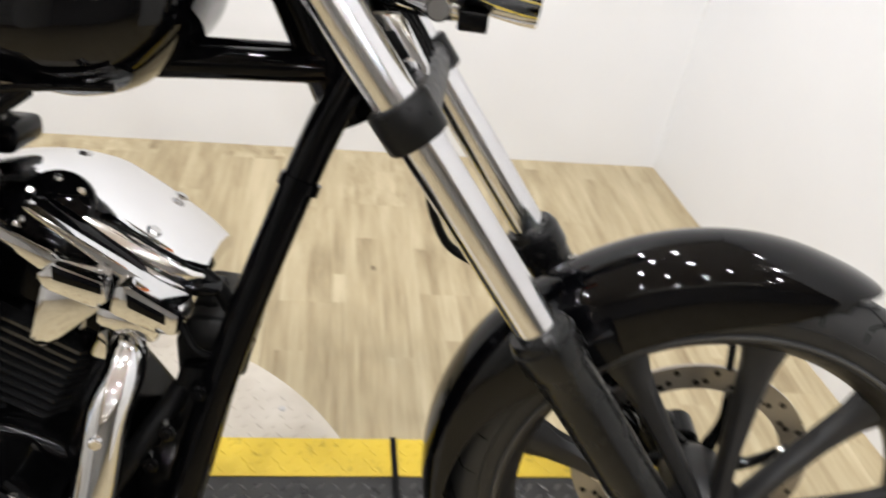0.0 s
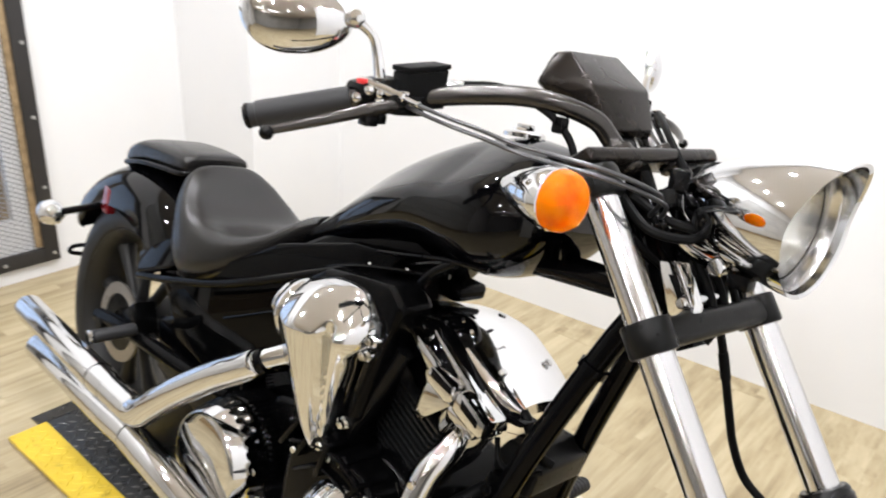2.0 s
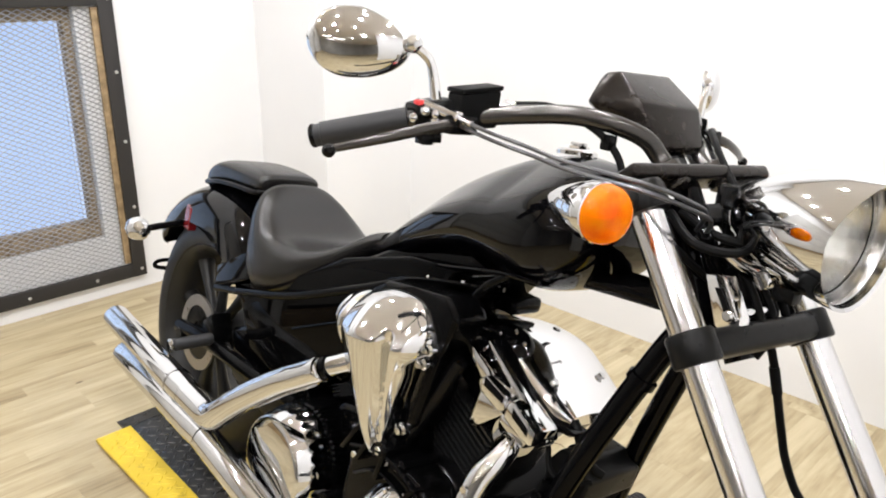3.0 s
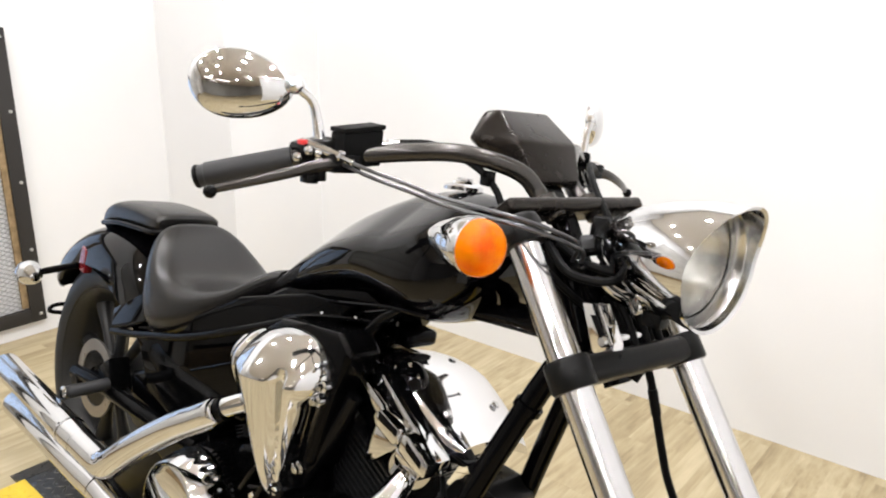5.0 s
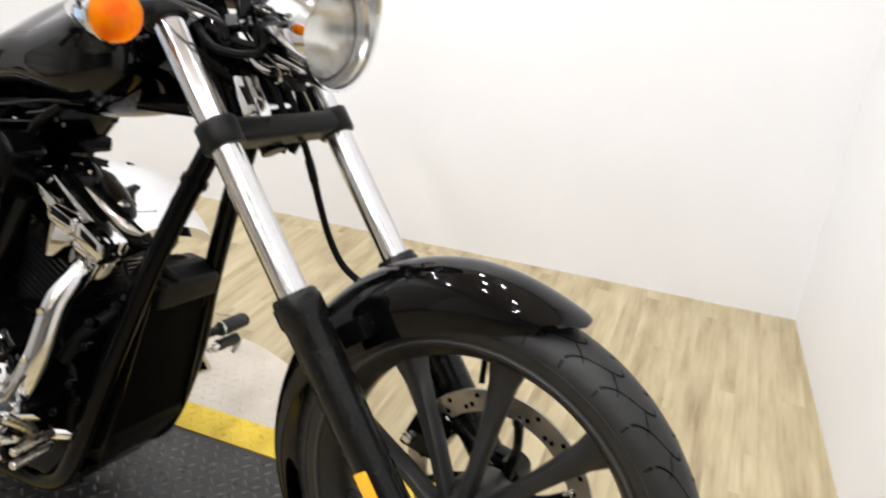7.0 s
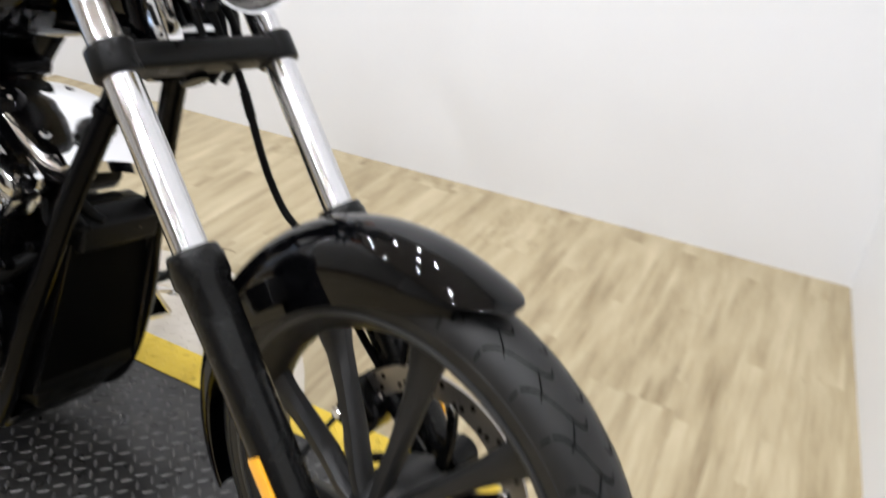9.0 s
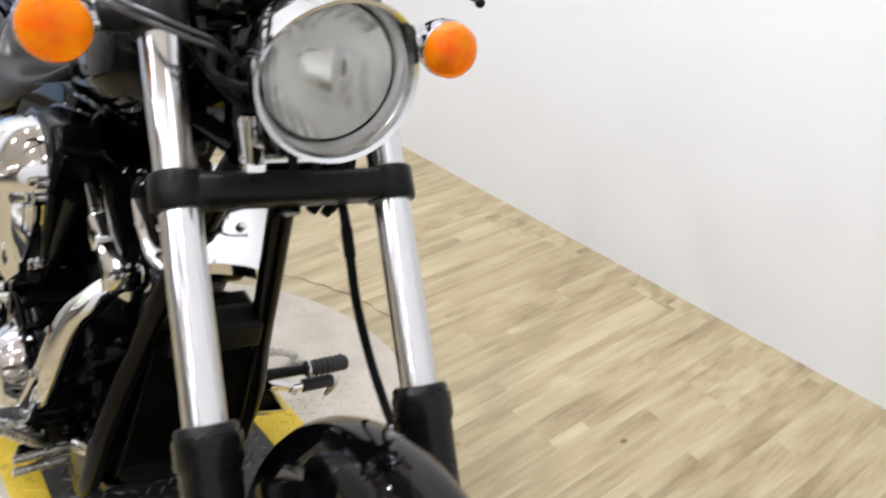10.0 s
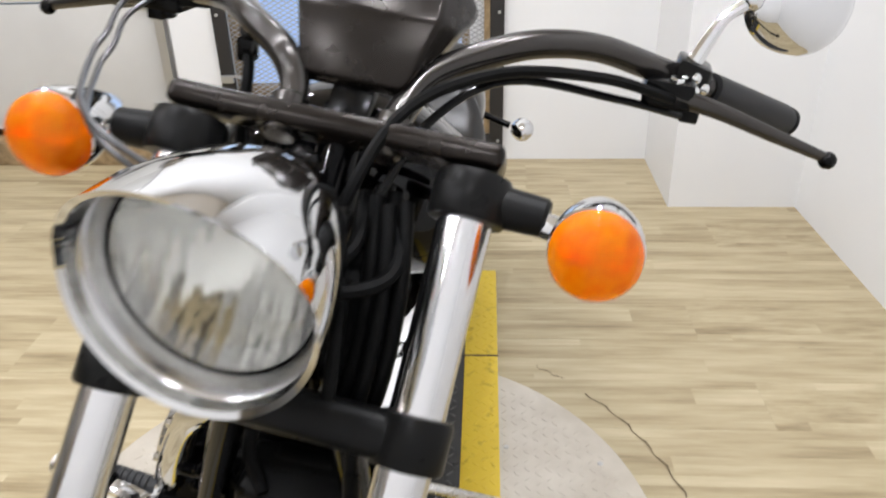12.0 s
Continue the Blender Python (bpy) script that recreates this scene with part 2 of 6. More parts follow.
M["plate_worn"] = mat("worn_tread_edges", (0.1, 0.098, 0.094), 0.36, 0.6)
M["plate_light"] = mat("worn_light_tread_plate", (0.5, 0.45, 0.38), 0.4, 0.1)
vary_base(M["plate_light"], coords(M["plate_light"]), 9, (0.44, 0.395, 0.325), (0.58, 0.535, 0.46))
bump(M["plate_light"], noise_of(M["plate_light"], coords(M["plate_light"]), 70, 5), 0.2, 0.001)
M["guard"] = mat("guard_black_steel", (0.035, 0.033, 0.032), 0.5, 0.4)
M["mesh"] = mat("guard_grey_mesh", (0.4, 0.4, 0.4), 0.45, 0.3)
M["oldwood"] = mat("brown_stained_wood", (0.22, 0.15, 0.08), 0.6)
vary_base(M["oldwood"], coords(M["oldwood"], "Object", (2, 9, 9)), 3, (0.17, 0.115, 0.055), (0.36, 0.26, 0.145))
M["pane"] = mat("window_glass", (0.9, 0.95, 1.0), 0.05, 0.0, 0.0, 1.0, 1.05)
M["sky"] = bpy.data.materials.new("daylight_outside")
M["sky"].use_nodes = True
bsdf(M["sky"]).inputs["Base Color"].default_value = (0.02, 0.02, 0.02, 1)
bsdf(M["sky"]).inputs["Emission Color"].default_value = (0.52, 0.64, 0.92, 1)
bsdf(M["sky"]).inputs["Emission Strength"].default_value = 1.0
M["door"] = mat("white_door_panel", (0.72, 0.71, 0.69), 0.45)
vary_base(M["door"], coords(M["door"]), 2, (0.5, 0.495, 0.475), (0.57, 0.565, 0.545))
M["galv"] = mat("galvanised_steel", (0.5, 0.5, 0.49), 0.4, 0.8)
M["lampface"] = bpy.data.materials.new("lamp_diffuser")
M["lampface"].use_nodes = True
bsdf(M["lampface"]).inputs["Emission Color"].default_value = (1, 0.96, 0.9, 1)
bsdf(M["lampface"]).inputs["Emission Strength"].default_value = 6.0


# ---------------------------------------------------------------- mesh helpers
def obj(name, bm, material, parent=None, label="", smooth=True, m=None):
    """One mesh object out of a bmesh, under a parent if one is given."""
    if m is not None:
        bm.transform(m)
    bmesh.ops.recalc_face_normals(bm, faces=bm.faces)
    me = bpy.data.meshes.new(name)
    bm.to_mesh(me)
    bm.free()
    if smooth:
        me.polygons.foreach_set("use_smooth", [True] * len(me.polygons))
        me.set_sharp_from_angle(angle=radians(38))
    me.materials.append(M[material])
    ob = new(name, me)
    if parent is not None:
        ob.parent = parent
    if label:
        tagged(ob, label)
    return ob


def part(name, bm, material, parent, label="", smooth=True, m=None):
    return obj(name, bm, material, parent, label, smooth, m)


def box(cx, cy, cz, sx, sy, sz, bevel=0.0, seg=2, turn=None):
    bm = bmesh.new()
    bmesh.ops.create_cube(bm, size=1.0)
    bmesh.ops.scale(bm, vec=(sx, sy, sz), verts=bm.verts)
    if bevel:
        bmesh.ops.bevel(bm, geom=bm.edges[:], offset=bevel, segments=seg, profile=0.6, affect="EDGES")
    if turn is not None:
        bm.transform(turn)
    bmesh.ops.translate(bm, vec=(cx, cy, cz), verts=bm.verts)
    return bm


def join(*bms):
    out = bmesh.new()
    for b in bms:
        me = bpy.data.meshes.new("tmp")
        b.to_mesh(me)
        b.free()
        out.from_mesh(me)
        bpy.data.meshes.remove(me)
    return out


def rings(bm, loops, cap=True, closed=True):
    """Skin a list of equally long loops of points."""
    vs = [[bm.verts.new(p) for p in loop] for loop in loops]
    n = len(vs[0])
    for a, b in zip(vs, vs[1:]):
        for i in range(n if closed else n - 1):
            j = (i + 1) % n
            bm.faces.new((a[i], a[j], b[j], b[i]))
    if cap and closed:
        bm.faces.new(vs[0][::-1])
        bm.faces.new(vs[-1])
    return bm


def smooth_line(pts, per=6):
    """Catmull-Rom through the points (any number of columns)."""
    p = [np.array(q, float) for q in pts]
    p = [2 * p[0] - p[1], *p, 2 * p[-1] - p[-2]]
    out = []
    for i in range(1, len(p) - 2):
        for k in range(per):
            t = k / per
            a, b, c, d = p[i - 1 : i + 3]
            out.append(0.5 * (2 * b + (c - a) * t + (2 * a - 5 * b + 4 * c - d) * t * t + (3 * b - a - 3 * c + d) * t**3))
    return [*out, p[-2]]


def tube(pts, r, seg=14, per=6, cap=True, flat=1.0):
    """A tube along a smooth line; r is a number or one radius a point."""
    rr = [r] * len(pts) if isinstance(r, (int, float)) else r
    line = smooth_line([(*p, q) for p, q in zip(pts, rr)], per) if per > 1 else [np.array((*p, q)) for p, q in zip(pts, rr)]
    loops, up = [], None
    for i, q in enumerate(line):
        a, b = line[max(i - 1, 0)][:3], line[min(i + 1, len(line) - 1)][:3]
        d = Vector(b - a).normalized()
        if up is None:
            up = Vector((0, 1, 0)) if abs(d.y) < 0.9 else Vector((1, 0, 0))
        side = d.cross(up).normalized()
        up = side.cross(d).normalized()
        loops.append([Vector(q[:3]) + (side * math.cos(w) + up * math.sin(w) * flat) * q[3] for w in np.linspace(0, 2 * math.pi, seg, endpoint=False)])
    return rings(bmesh.new(), loops, cap)


def rod(a, b, r, seg=16, bevel=0.0):
    """A straight cylinder or cone from a to b."""
    ra, rb = (r, r) if isinstance(r, (int, float)) else r
    a, b = Vector(a), Vector(b)
    d = (b - a).normalized()
    if bevel:
        return tube([a, a + d * 1e-5, a + d * bevel, b - d * bevel, b - d * 1e-5, b], [ra * 0.01, ra - bevel, ra, rb, rb - bevel, rb * 0.01], seg, 1)
    return tube([a, b], [ra, rb], seg, 1)


def lathe(profile, origin, axis, seg=40, closed=False, cap=True):
    """Turn a profile of (along, radius) about an axis."""
    axis = Vector(axis).normalized()
    u = axis.orthogonal().normalized()
    v = axis.cross(u)
    loops = [[Vector(origin) + axis * s + (u * math.cos(w) + v * math.sin(w)) * r for w in np.linspace(0, 2 * math.pi, seg, endpoint=False)] for s, r in profile]
    if closed:
        loops.append(loops[0])
    bm = rings(bmesh.new(), loops, cap and not closed)
    bmesh.ops.remove_doubles(bm, verts=bm.verts, dist=1e-5)
    return bm


def plate(outline, y0, y1, bevel=0.004, seg=2, mid=None):
    """A flat piece: an outline of (x, z), from y0 to y1, with rounded edges."""
    bm = bmesh.new()
    rings(bm, [[(x, y0, z) for x, z in outline], [(x, y1, z) for x, z in outline]])
    if bevel:
        bmesh.ops.bevel(bm, geom=bm.edges[:], offset=bevel, segments=seg, profile=0.6, affect="EDGES")
    return bm


def hull(points, bevel=0.005, seg=2):
    bm = bmesh.new()
    for p in points:
        bm.verts.new(p)
    bmesh.ops.convex_hull(bm, input=bm.verts)
    bmesh.ops.dissolve_limit(bm, angle_limit=radians(4), verts=bm.verts, edges=bm.edges)
    if bevel:
        bmesh.ops.bevel(bm, geom=bm.edges[:], offset=bevel, segments=seg, profile=0.6, affect="EDGES")
    return bm


def ball(c, r, sub=3, scale=(1, 1, 1)):
    bm = bmesh.new()
    bmesh.ops.create_icosphere(bm, subdivisions=sub, radius=r)
    bmesh.ops.scale(bm, vec=scale, verts=bm.verts)
    bmesh.ops.translate(bm, vec=c, verts=bm.verts)
    return bm


def bolt(p, d, r=0.008, h=0.006):
    d = Vector(d).normalized()
    return rod(Vector(p) - d * 0.003, Vector(p) + d * h, r, 6, 0.0015)


def empty(name, label, category, m=None, group=""):
    ob = new(name)
    ob.empty_display_size = 0.1
    if m is not None:
        ob.matrix_world = m
    return tagged(ob, label, category, group)


def structure(name, bm, material, label, category, smooth=False):
    return tagged(obj(name, bm, material, None, "", smooth), label, category, "", "structure")


# ---------------------------------------------------------------- the room
def wall_y(x):
    return 1.606 + 0.034 * x


def wall_x(y):
    return 0.719 - 0.0824 * y


def slab(corners, z0, z1):
    """An upright block over a four-cornered plan."""
    return rings(bmesh.new(), [[(x, y, z0) for x, y in corners], [(x, y, z1) for x, y in corners]])


SOUTH, WEST = -7.0, -3.0
structure("floor", box(0.4, -2.7, -0.06, 7.6, 9.2, 0.1), "seam", "dark joint bed below the oak floor planks", "floor")
structure("ceiling", box(0.4, -2.7, CEIL + 0.05, 7.8, 9.4, 0.1), "ceiling", "plain beige painted ceiling of the showroom", "ceiling")
structure("wall_north", slab([(-3.15, wall_y(-3.15)), (0.75, wall_y(0.75)), (0.75, 1.8), (-3.15, 1.8)], -0.05, CEIL), "wall", "plain white painted showroom wall", "wall")
structure("wall_east", slab([(wall_x(-1.45), -1.45), (1.0, -1.45), (0.75, 1.7), (wall_x(1.627), 1.627)], -0.05, CEIL), "wall", "white painted wall beside the front wheel", "wall")
# walls out of view, added to close the room; dimness put into their grey
structure("wall_recess", slab([(1.0, -1.45), (4.15, -1.45), (4.15, -1.33), (1.0, -1.33)], -0.05, CEIL), "far_wall", "unseen showroom wall, greyed to darken reflections", "wall")
structure("wall_far_east", slab([(4.0, SOUTH), (4.15, SOUTH), (4.15, -1.45), (4.0, -1.45)], -0.05, CEIL), "far_wall", "unseen showroom wall, greyed to darken reflections", "wall")
structure("wall_south", slab([(-3.15, SOUTH - 0.12), (4.15, SOUTH - 0.12), (4.15, SOUTH), (-3.15, SOUTH)], -0.05, CEIL), "far_wall", "unseen far end wall, greyed to darken reflections", "wall")
# west wall with the opening of the guarded window and of the overhead door
OY0, OY1, OZ0, OZ1 = -0.63, 0.335, 0.24, 1.12
GY1, DS = -0.86, -3.4
structure("wall_west", join(
    slab([(WEST - 0.14, OY1), (WEST, OY1), (WEST, 1.56), (WEST - 0.14, 1.56)], -0.05, CEIL),
    slab([(WEST - 0.14, GY1), (WEST, GY1), (WEST, OY0), (WEST - 0.14, OY0)], -0.05, CEIL),
    slab([(WEST - 0.14, OY0), (WEST, OY0), (WEST, OY1), (WEST - 0.14, OY1)], -0.05, OZ0),
    slab([(WEST - 0.14, OY0), (WEST, OY0), (WEST, OY1), (WEST - 0.14, OY1)], OZ1, CEIL),
    slab([(WEST - 0.14, DS), (WEST, DS), (WEST, GY1), (WEST - 0.14, GY1)], 2.2, CEIL),
    slab([(WEST - 0.14, SOUTH), (WEST, SOUTH), (WEST, DS), (WEST - 0.14, DS)], -0.05, CEIL),
), "wall", "white painted wall with a guarded window", "wall")
structure("wall_pillar", slab([(WEST, 1.065), (-2.53, 1.065), (-2.53, wall_y(-2.53)), (WEST, wall_y(-3))], -0.05, CEIL), "wall", "white boxed-in pillar in the corner", "pillar")

# window behind the guard: wooden mullions, panes, daylight outside
win = tagged(empty("window_1", "window with bluish daylight and brown wooden mullions", "window", pose(WEST - 0.06, 0, 0)), kind="structure")
for y0, y1 in ((OY0, OY0 + 0.05), (-0.166, -0.076), (OY1 - 0.032, OY1)):
    part("mullion", box(0, (y0 + y1) / 2, (OZ0 + OZ1) / 2, 0.05, y1 - y0, OZ1 - OZ0, 0.004), "oldwood", win)
part("window_sill", box(0, (OY0 + OY1) / 2, OZ0 + 0.035, 0.055, OY1 - OY0, 0.07, 0.004), "oldwood", win)
part("window_head", box(0, (OY0 + OY1) / 2, OZ1 - 0.03, 0.055, OY1 - OY0, 0.06, 0.004), "oldwood", win)
for y0, y1 in ((OY0 + 0.05, -0.166), (-0.076, OY1 - 0.05)):
    p = part("pane", box(-0.005, (y0 + y1) / 2, (OZ0 + OZ1) / 2 + 0.01, 0.005, y1 - y0, OZ1 - OZ0 - 0.13), "pane", win)
    p.visible_shadow = False
tagged(obj("backdrop", box(-3.45, -0.1, 0.7, 0.02, 2.2, 2.0), "sky", None, "", False), "pale blue daylight seen through the window", "backdrop", "", "structure")

# guard of expanded metal in a flat steel frame
guard = empty("window_guard", "black steel window guard with grey expanded metal mesh", "window guard", pose(WEST + 0.004, 0, 0))
FY0, FY1, FZ0, FZ1, FW = -0.675, 0.47, 0.06, 1.165, 0.055
for nm, b in (("rail", (0.012, (FY0 + FY1) / 2, FZ0 + FW / 2, 0.016, FY1 - FY0, FW)), ("rail", (0.012, (FY0 + FY1) / 2, FZ1 - FW / 2, 0.016, FY1 - FY0, FW)),
              ("stile", (0.013, FY0 + FW / 2, (FZ0 + FZ1) / 2, 0.018, FW, FZ1 - FZ0)), ("stile", (0.013, FY1 - FW / 2, (FZ0 + FZ1) / 2, 0.018, FW, FZ1 - FZ0))):
    part(nm, box(*b, 0.002), "guard", guard)
part("inner_stile", box(0.006, FY1 - FW - 0.012, (FZ0 + FZ1) / 2, 0.012, 0.024, FZ1 - FZ0 - 0.12, 0.001), "oldwood", guard, "brown rusty inner strip")
for bz in np.linspace(FZ0 + 0.03, FZ1 - 0.03, 5):
    for by in (FY0 + 0.02, FY1 - 0.02):
        part("bolt", bolt((0.022, by, bz), (1, 0, 0), 0.007, 0.005), "galv", guard)
for by in np.linspace(FY0 + 0.2, FY1 - 0.2, 4):
    part("bolt", bolt((0.02, by, FZ0 + 0.025), (1, 0, 0), 0.007, 0.005), "galv", guard)
verts, faces = [], []
PW, PH, SW = 0.034, 0.0185, 0.0016
rows = int((FZ1 - FZ0 - 0.09) / PH)
cols = int((FY1 - FY0 - 0.09) / (PW / 2))
for r in range(rows):
    z = FZ0 + 0.045 + r * PH
    for flip in (0, 1):
        last = None
        for c in range(cols + 1):
            y = FY0 + 0.045 + c * PW / 2
            zz = z + (PH / 2 * (c % 2) if flip == 0 else PH - PH / 2 * (c % 2))
            k = len(verts)
            verts += [(0.0, y, zz - SW), (0.005, y, zz + SW), (0.002, y, zz + SW * 1.6)]
            if last is not None:
                faces += [(last, last + 1, k + 1, k), (last + 1, last + 2, k + 2, k + 1), (last + 2, last, k, k + 2)]
            last = k
me = bpy.data.meshes.new("mesh")
me.from_pydata(verts, [], faces)
me.materials.append(M["mesh"])
ob = new("mesh", me)
ob.parent = guard
tagged(ob, "grey expanded metal mesh", kind="stuff")
part("latch", join(box(0.03, FY0 + 0.03, 0.36, 0.02, 0.05, 0.03, 0.003), tube([(0.035, FY0 + 0.04, 0.372), (0.05, FY0 + 0.09, 0.372), (0.05, FY0 + 0.1, 0.33)], 0.005, 8)), "galv", guard, "galvanised slide latch")

# overhead door with its track, on a wooden threshold
door = tagged(empty("door_1", "white sectional overhead door with galvanised track", "garage door", pose(WEST - 0.05, 0, 0)), kind="structure")
for k in range(4):
    part("panel", box(0.0, (DS + GY1) / 2, 0.39 + k * 0.53, 0.045, GY1 - DS - 0.004, 0.522, 0.006), "door", door)
part("bottom_seal", box(0.0, (DS + GY1) / 2, 0.115, 0.04, GY1 - DS, 0.022), "matte", door, "black rubber bottom seal")
part("track", join(box(0.045, GY1 - 0.02, 1.2, 0.035, 0.004, 2.2), box(0.06, GY1 - 0.037, 1.2, 0.004, 0.034, 2.2), box(0.03, GY1 - 0.037, 1.2, 0.004, 0.034, 2.2)), "galv", door, "galvanised door track")
for z in (0.2, 0.68, 1.2):
    part("hinge", join(box(0.03, GY1 - 0.1, z, 0.012, 0.07, 0.09, 0.003), rod((0.04, GY1 - 0.1, z), (0.04, GY1 - 0.03, z), 0.012, 10)), "galv", door, "galvanised roller hinge")
tagged(obj("threshold", box(WEST + 0.0, (DS + GY1) / 2, 0.05, 0.14, GY1 - DS, 0.1, 0.006), "oldwood", None), "brown wooden threshold beam under the overhead door", "threshold", "", "structure")

# ceiling spots and panels
spot = empty("ceiling_spot", "round recessed white ceiling spotlight", "ceiling light", pose(*SPOTS[0], CEIL), "ceiling spotlights")
part("trim_ring", lathe([(0, 0.095), (-0.012, 0.095), (-0.014, 0.085), (-0.006, 0.048), (0, 0.048)], (0, 0, 0), (0, 0, 1), 32, True), "ceiling", spot)
part("diffuser", lathe([(-0.004, 0.0001), (-0.004, 0.046), (-0.001, 0.046), (-0.001, 0.0001)], (0, 0, 0), (0, 0, 1), 32), "lampface", spot, "glowing white diffuser")
for sx, sy in SPOTS[1:]:
    copy_thing(spot, pose(sx, sy, CEIL))

# strip lights in the far part of the room
strip = empty("strip_light", "white two-tube fluorescent ceiling strip light", "ceiling light", pose(-1.3, -5.0, CEIL), "ceiling strip lights")
part("housing", box(0, 0, -0.02, 1.24, 0.16, 0.04, 0.006), "ceiling", strip)
for ty in (-0.04, 0.04):
    part("lamp_tube", rod((-0.6, ty, -0.055), (0.6, ty, -0.055), 0.013, 12), "lampface", strip, "glowing white fluorescent tube")
for sx, sy in ((0.4, -5.0), (-0.4, -6.2)):
    copy_thing(strip, pose(sx, sy, CEIL))

# ---------------------------------------------------------------- turntable and stand
DC, DR = (-0.98, 0.14), 0.61
PY0, PY1, PX0, PX1 = -0.128, 0.433, -2.03, 0.62
PX1 = 0.17


def lozenges(spots, z, turn=0.0):
    """Raised tread bars in two directions, one mesh."""
    vs, fs = [], []
    for i, (x, y, k) in enumerate(spots):
        a = (0.785 if k else -0.785) + turn
        c, s = math.cos(a), math.sin(a)
        n = len(vs)
        for u, v, h in ((-0.0125, 0, 0), (0, -0.0038, 0), (0.0125, 0, 0), (0, 0.0038, 0), (-0.006, 0, 0.0016), (0.006, 0, 0.0016)):
            vs.append((x + u * c - v * s, y + u * s + v * c, z + h))
        fs += [(n, n + 1, n + 4), (n + 1, n + 5, n + 4), (n + 1, n + 2, n + 5), (n + 2, n + 3, n + 5), (n + 3, n + 4, n + 5), (n + 3, n, n + 4)]
    me = bpy.data.meshes.new("tread")
    me.from_pydata(vs, [], fs)
    return me


def tread(name, spots, z, material, parent, label):
    me = lozenges(spots, z)
    me.materials.append(M[material])
    ob = new(name, me)
    ob.parent = parent
    return tagged(ob, label, kind="stuff")


turn = empty("turntable", "round light tread plate turntable on the floor", "turntable", pose(*DC, 0))
part("disc", lathe([(0.0, 0.0001), (0.0, DR), (0.006, DR), (0.008, DR - 0.003), (0.008, 0.0001)], (0, 0, 0), (0, 0, 1), 96), "plate_light", turn)
g = 0.027
tread("tread", [(i * g + (g / 2 if j % 2 else 0), j * g / 1.15, (i + j) % 2) for i in range(-23, 24) for j in range(-27, 28)
                if math.hypot(i * g, j * g / 1.15) < DR - 0.03 and not PY0 < j * g / 1.15 + DC[1] < PY1], 0.0078, "plate_light", turn, "raised tread bars")
for k in range(10):
    a = k * 2 * math.pi / 10 + 0.1
    part("bolt", bolt((0.56 * math.cos(a), 0.56 * math.sin(a), 0.008), (0, 0, 1), 0.007, 0.002), "galv", turn)
part("bolt", bolt((-0.272, 0.308, 0.008), (0, 0, 1), 0.007, 0.002), "galv", turn)

stand = empty("bike_platform", "low dark tread plate platform with worn yellow edges", "platform", pose(0, 0, 0))
part("deck", box((PX0 + PX1) / 2, (PY0 + PY1) / 2 - 0.02, 0.0113, PX1 - PX0, PY1 - PY0 - 0.13, 0.0066, 0.001), "plate", stand)
part("curb", box((PX0 + PX1) / 2, PY1 - 0.043, 0.0125, PX1 - PX0, 0.086, 0.009, 0.002), "yellow", stand, "worn yellow painted edge strip")
part("curb", hull([(x, y, z) for x, y in ((PX0, PY0), (PX0, PY0 + 0.1), (PX1, PY0 + 0.025), (PX1, PY0)) for z in (0.008, 0.017)], 0.001), "yellow", stand, "worn yellow painted edge strip")
part("ramp", hull([(PX0, PY0 + 0.086, 0.0155), (PX0, PY1 - 0.086, 0.0155), (PX0 - 0.07, PY0 + 0.086, 0.001), (PX0 - 0.07, PY1 - 0.086, 0.001), (PX0, PY0 + 0.086, 0.001), (PX0, PY1 - 0.086, 0.001)], 0), "plate", stand)
part("cross_bar", box(-0.352, (PY0 + PY1) / 2, 0.0195, 0.011, PY1 - PY0, 0.005, 0.001), "matte", stand, "thin black cross bar")
part("joint", box(-1.583, PY1 - 0.043, 0.0172, 0.006, 0.09, 0.002), "crack", stand, "dark joint between two strips")
part("joint", box(-1.583, PY0 + 0.043, 0.0172, 0.006, 0.09, 0.002), "crack", stand, "dark joint between two strips")
tread("tread", [(PX0 + 0.02 + i * g + (g / 2 if j % 2 else 0), PY0 + 0.1 + j * 0.0235, (i + j) % 2) for i in range(int((PX1 - PX0 - 0.03) / g)) for j in range(16)], 0.0148, "plate_worn", stand, "raised tread bars")
for y0 in (PY0, PY1 - 0.086):
    tread("tread", [(PX0 + 0.02 + i * g + (g / 2 if j % 2 else 0), y0 + 0.014 + j * 0.019, (i + j) % 2) for i in range(int((PX1 - PX0 - 0.03) / g)) for j in range(4)
                    if y0 > 0 or 0.02 + j * 0.019 < 0.1 - 0.075 * (0.02 + (i + 1) * g) / (PX1 - PX0)], 0.0168, "yellow", stand, "raised tread bars")


def arc_strip(cx, cy, r, a0, a1, w, z, n=26, wob=0.006):
    vs, fs = [], []
    for i in range(n + 1):
        a = radians(a0 + (a1 - a0) * i / n)
        rr = r + wob * math.sin(i * 1.7) * (0.4 + 0.6 * math.sin(i * 0.6) ** 2)
        ww = w * (0.35 + 0.65 * abs(math.sin(i * 0.9)))
        vs += [(cx + (rr - ww) * math.cos(a), cy + (rr - ww) * math.sin(a), z), (cx + (rr + ww) * math.cos(a), cy + (rr + ww) * math.sin(a), z)]
        if i:
            k = len(vs)
            fs.append((k - 4, k - 3, k - 1, k - 2))
    me = bpy.data.meshes.new("floor_scratch")
    me.from_pydata(vs, [], fs)
    me.materials.append(M["crack"])
    return me


tagged(new("floor_scratch", arc_strip(-0.98, 0.14, 0.693, 89, 133, 0.0022, 0.0012)), "dark curved scratch in the floor beside the turntable", "floor scratch", "", "structure")
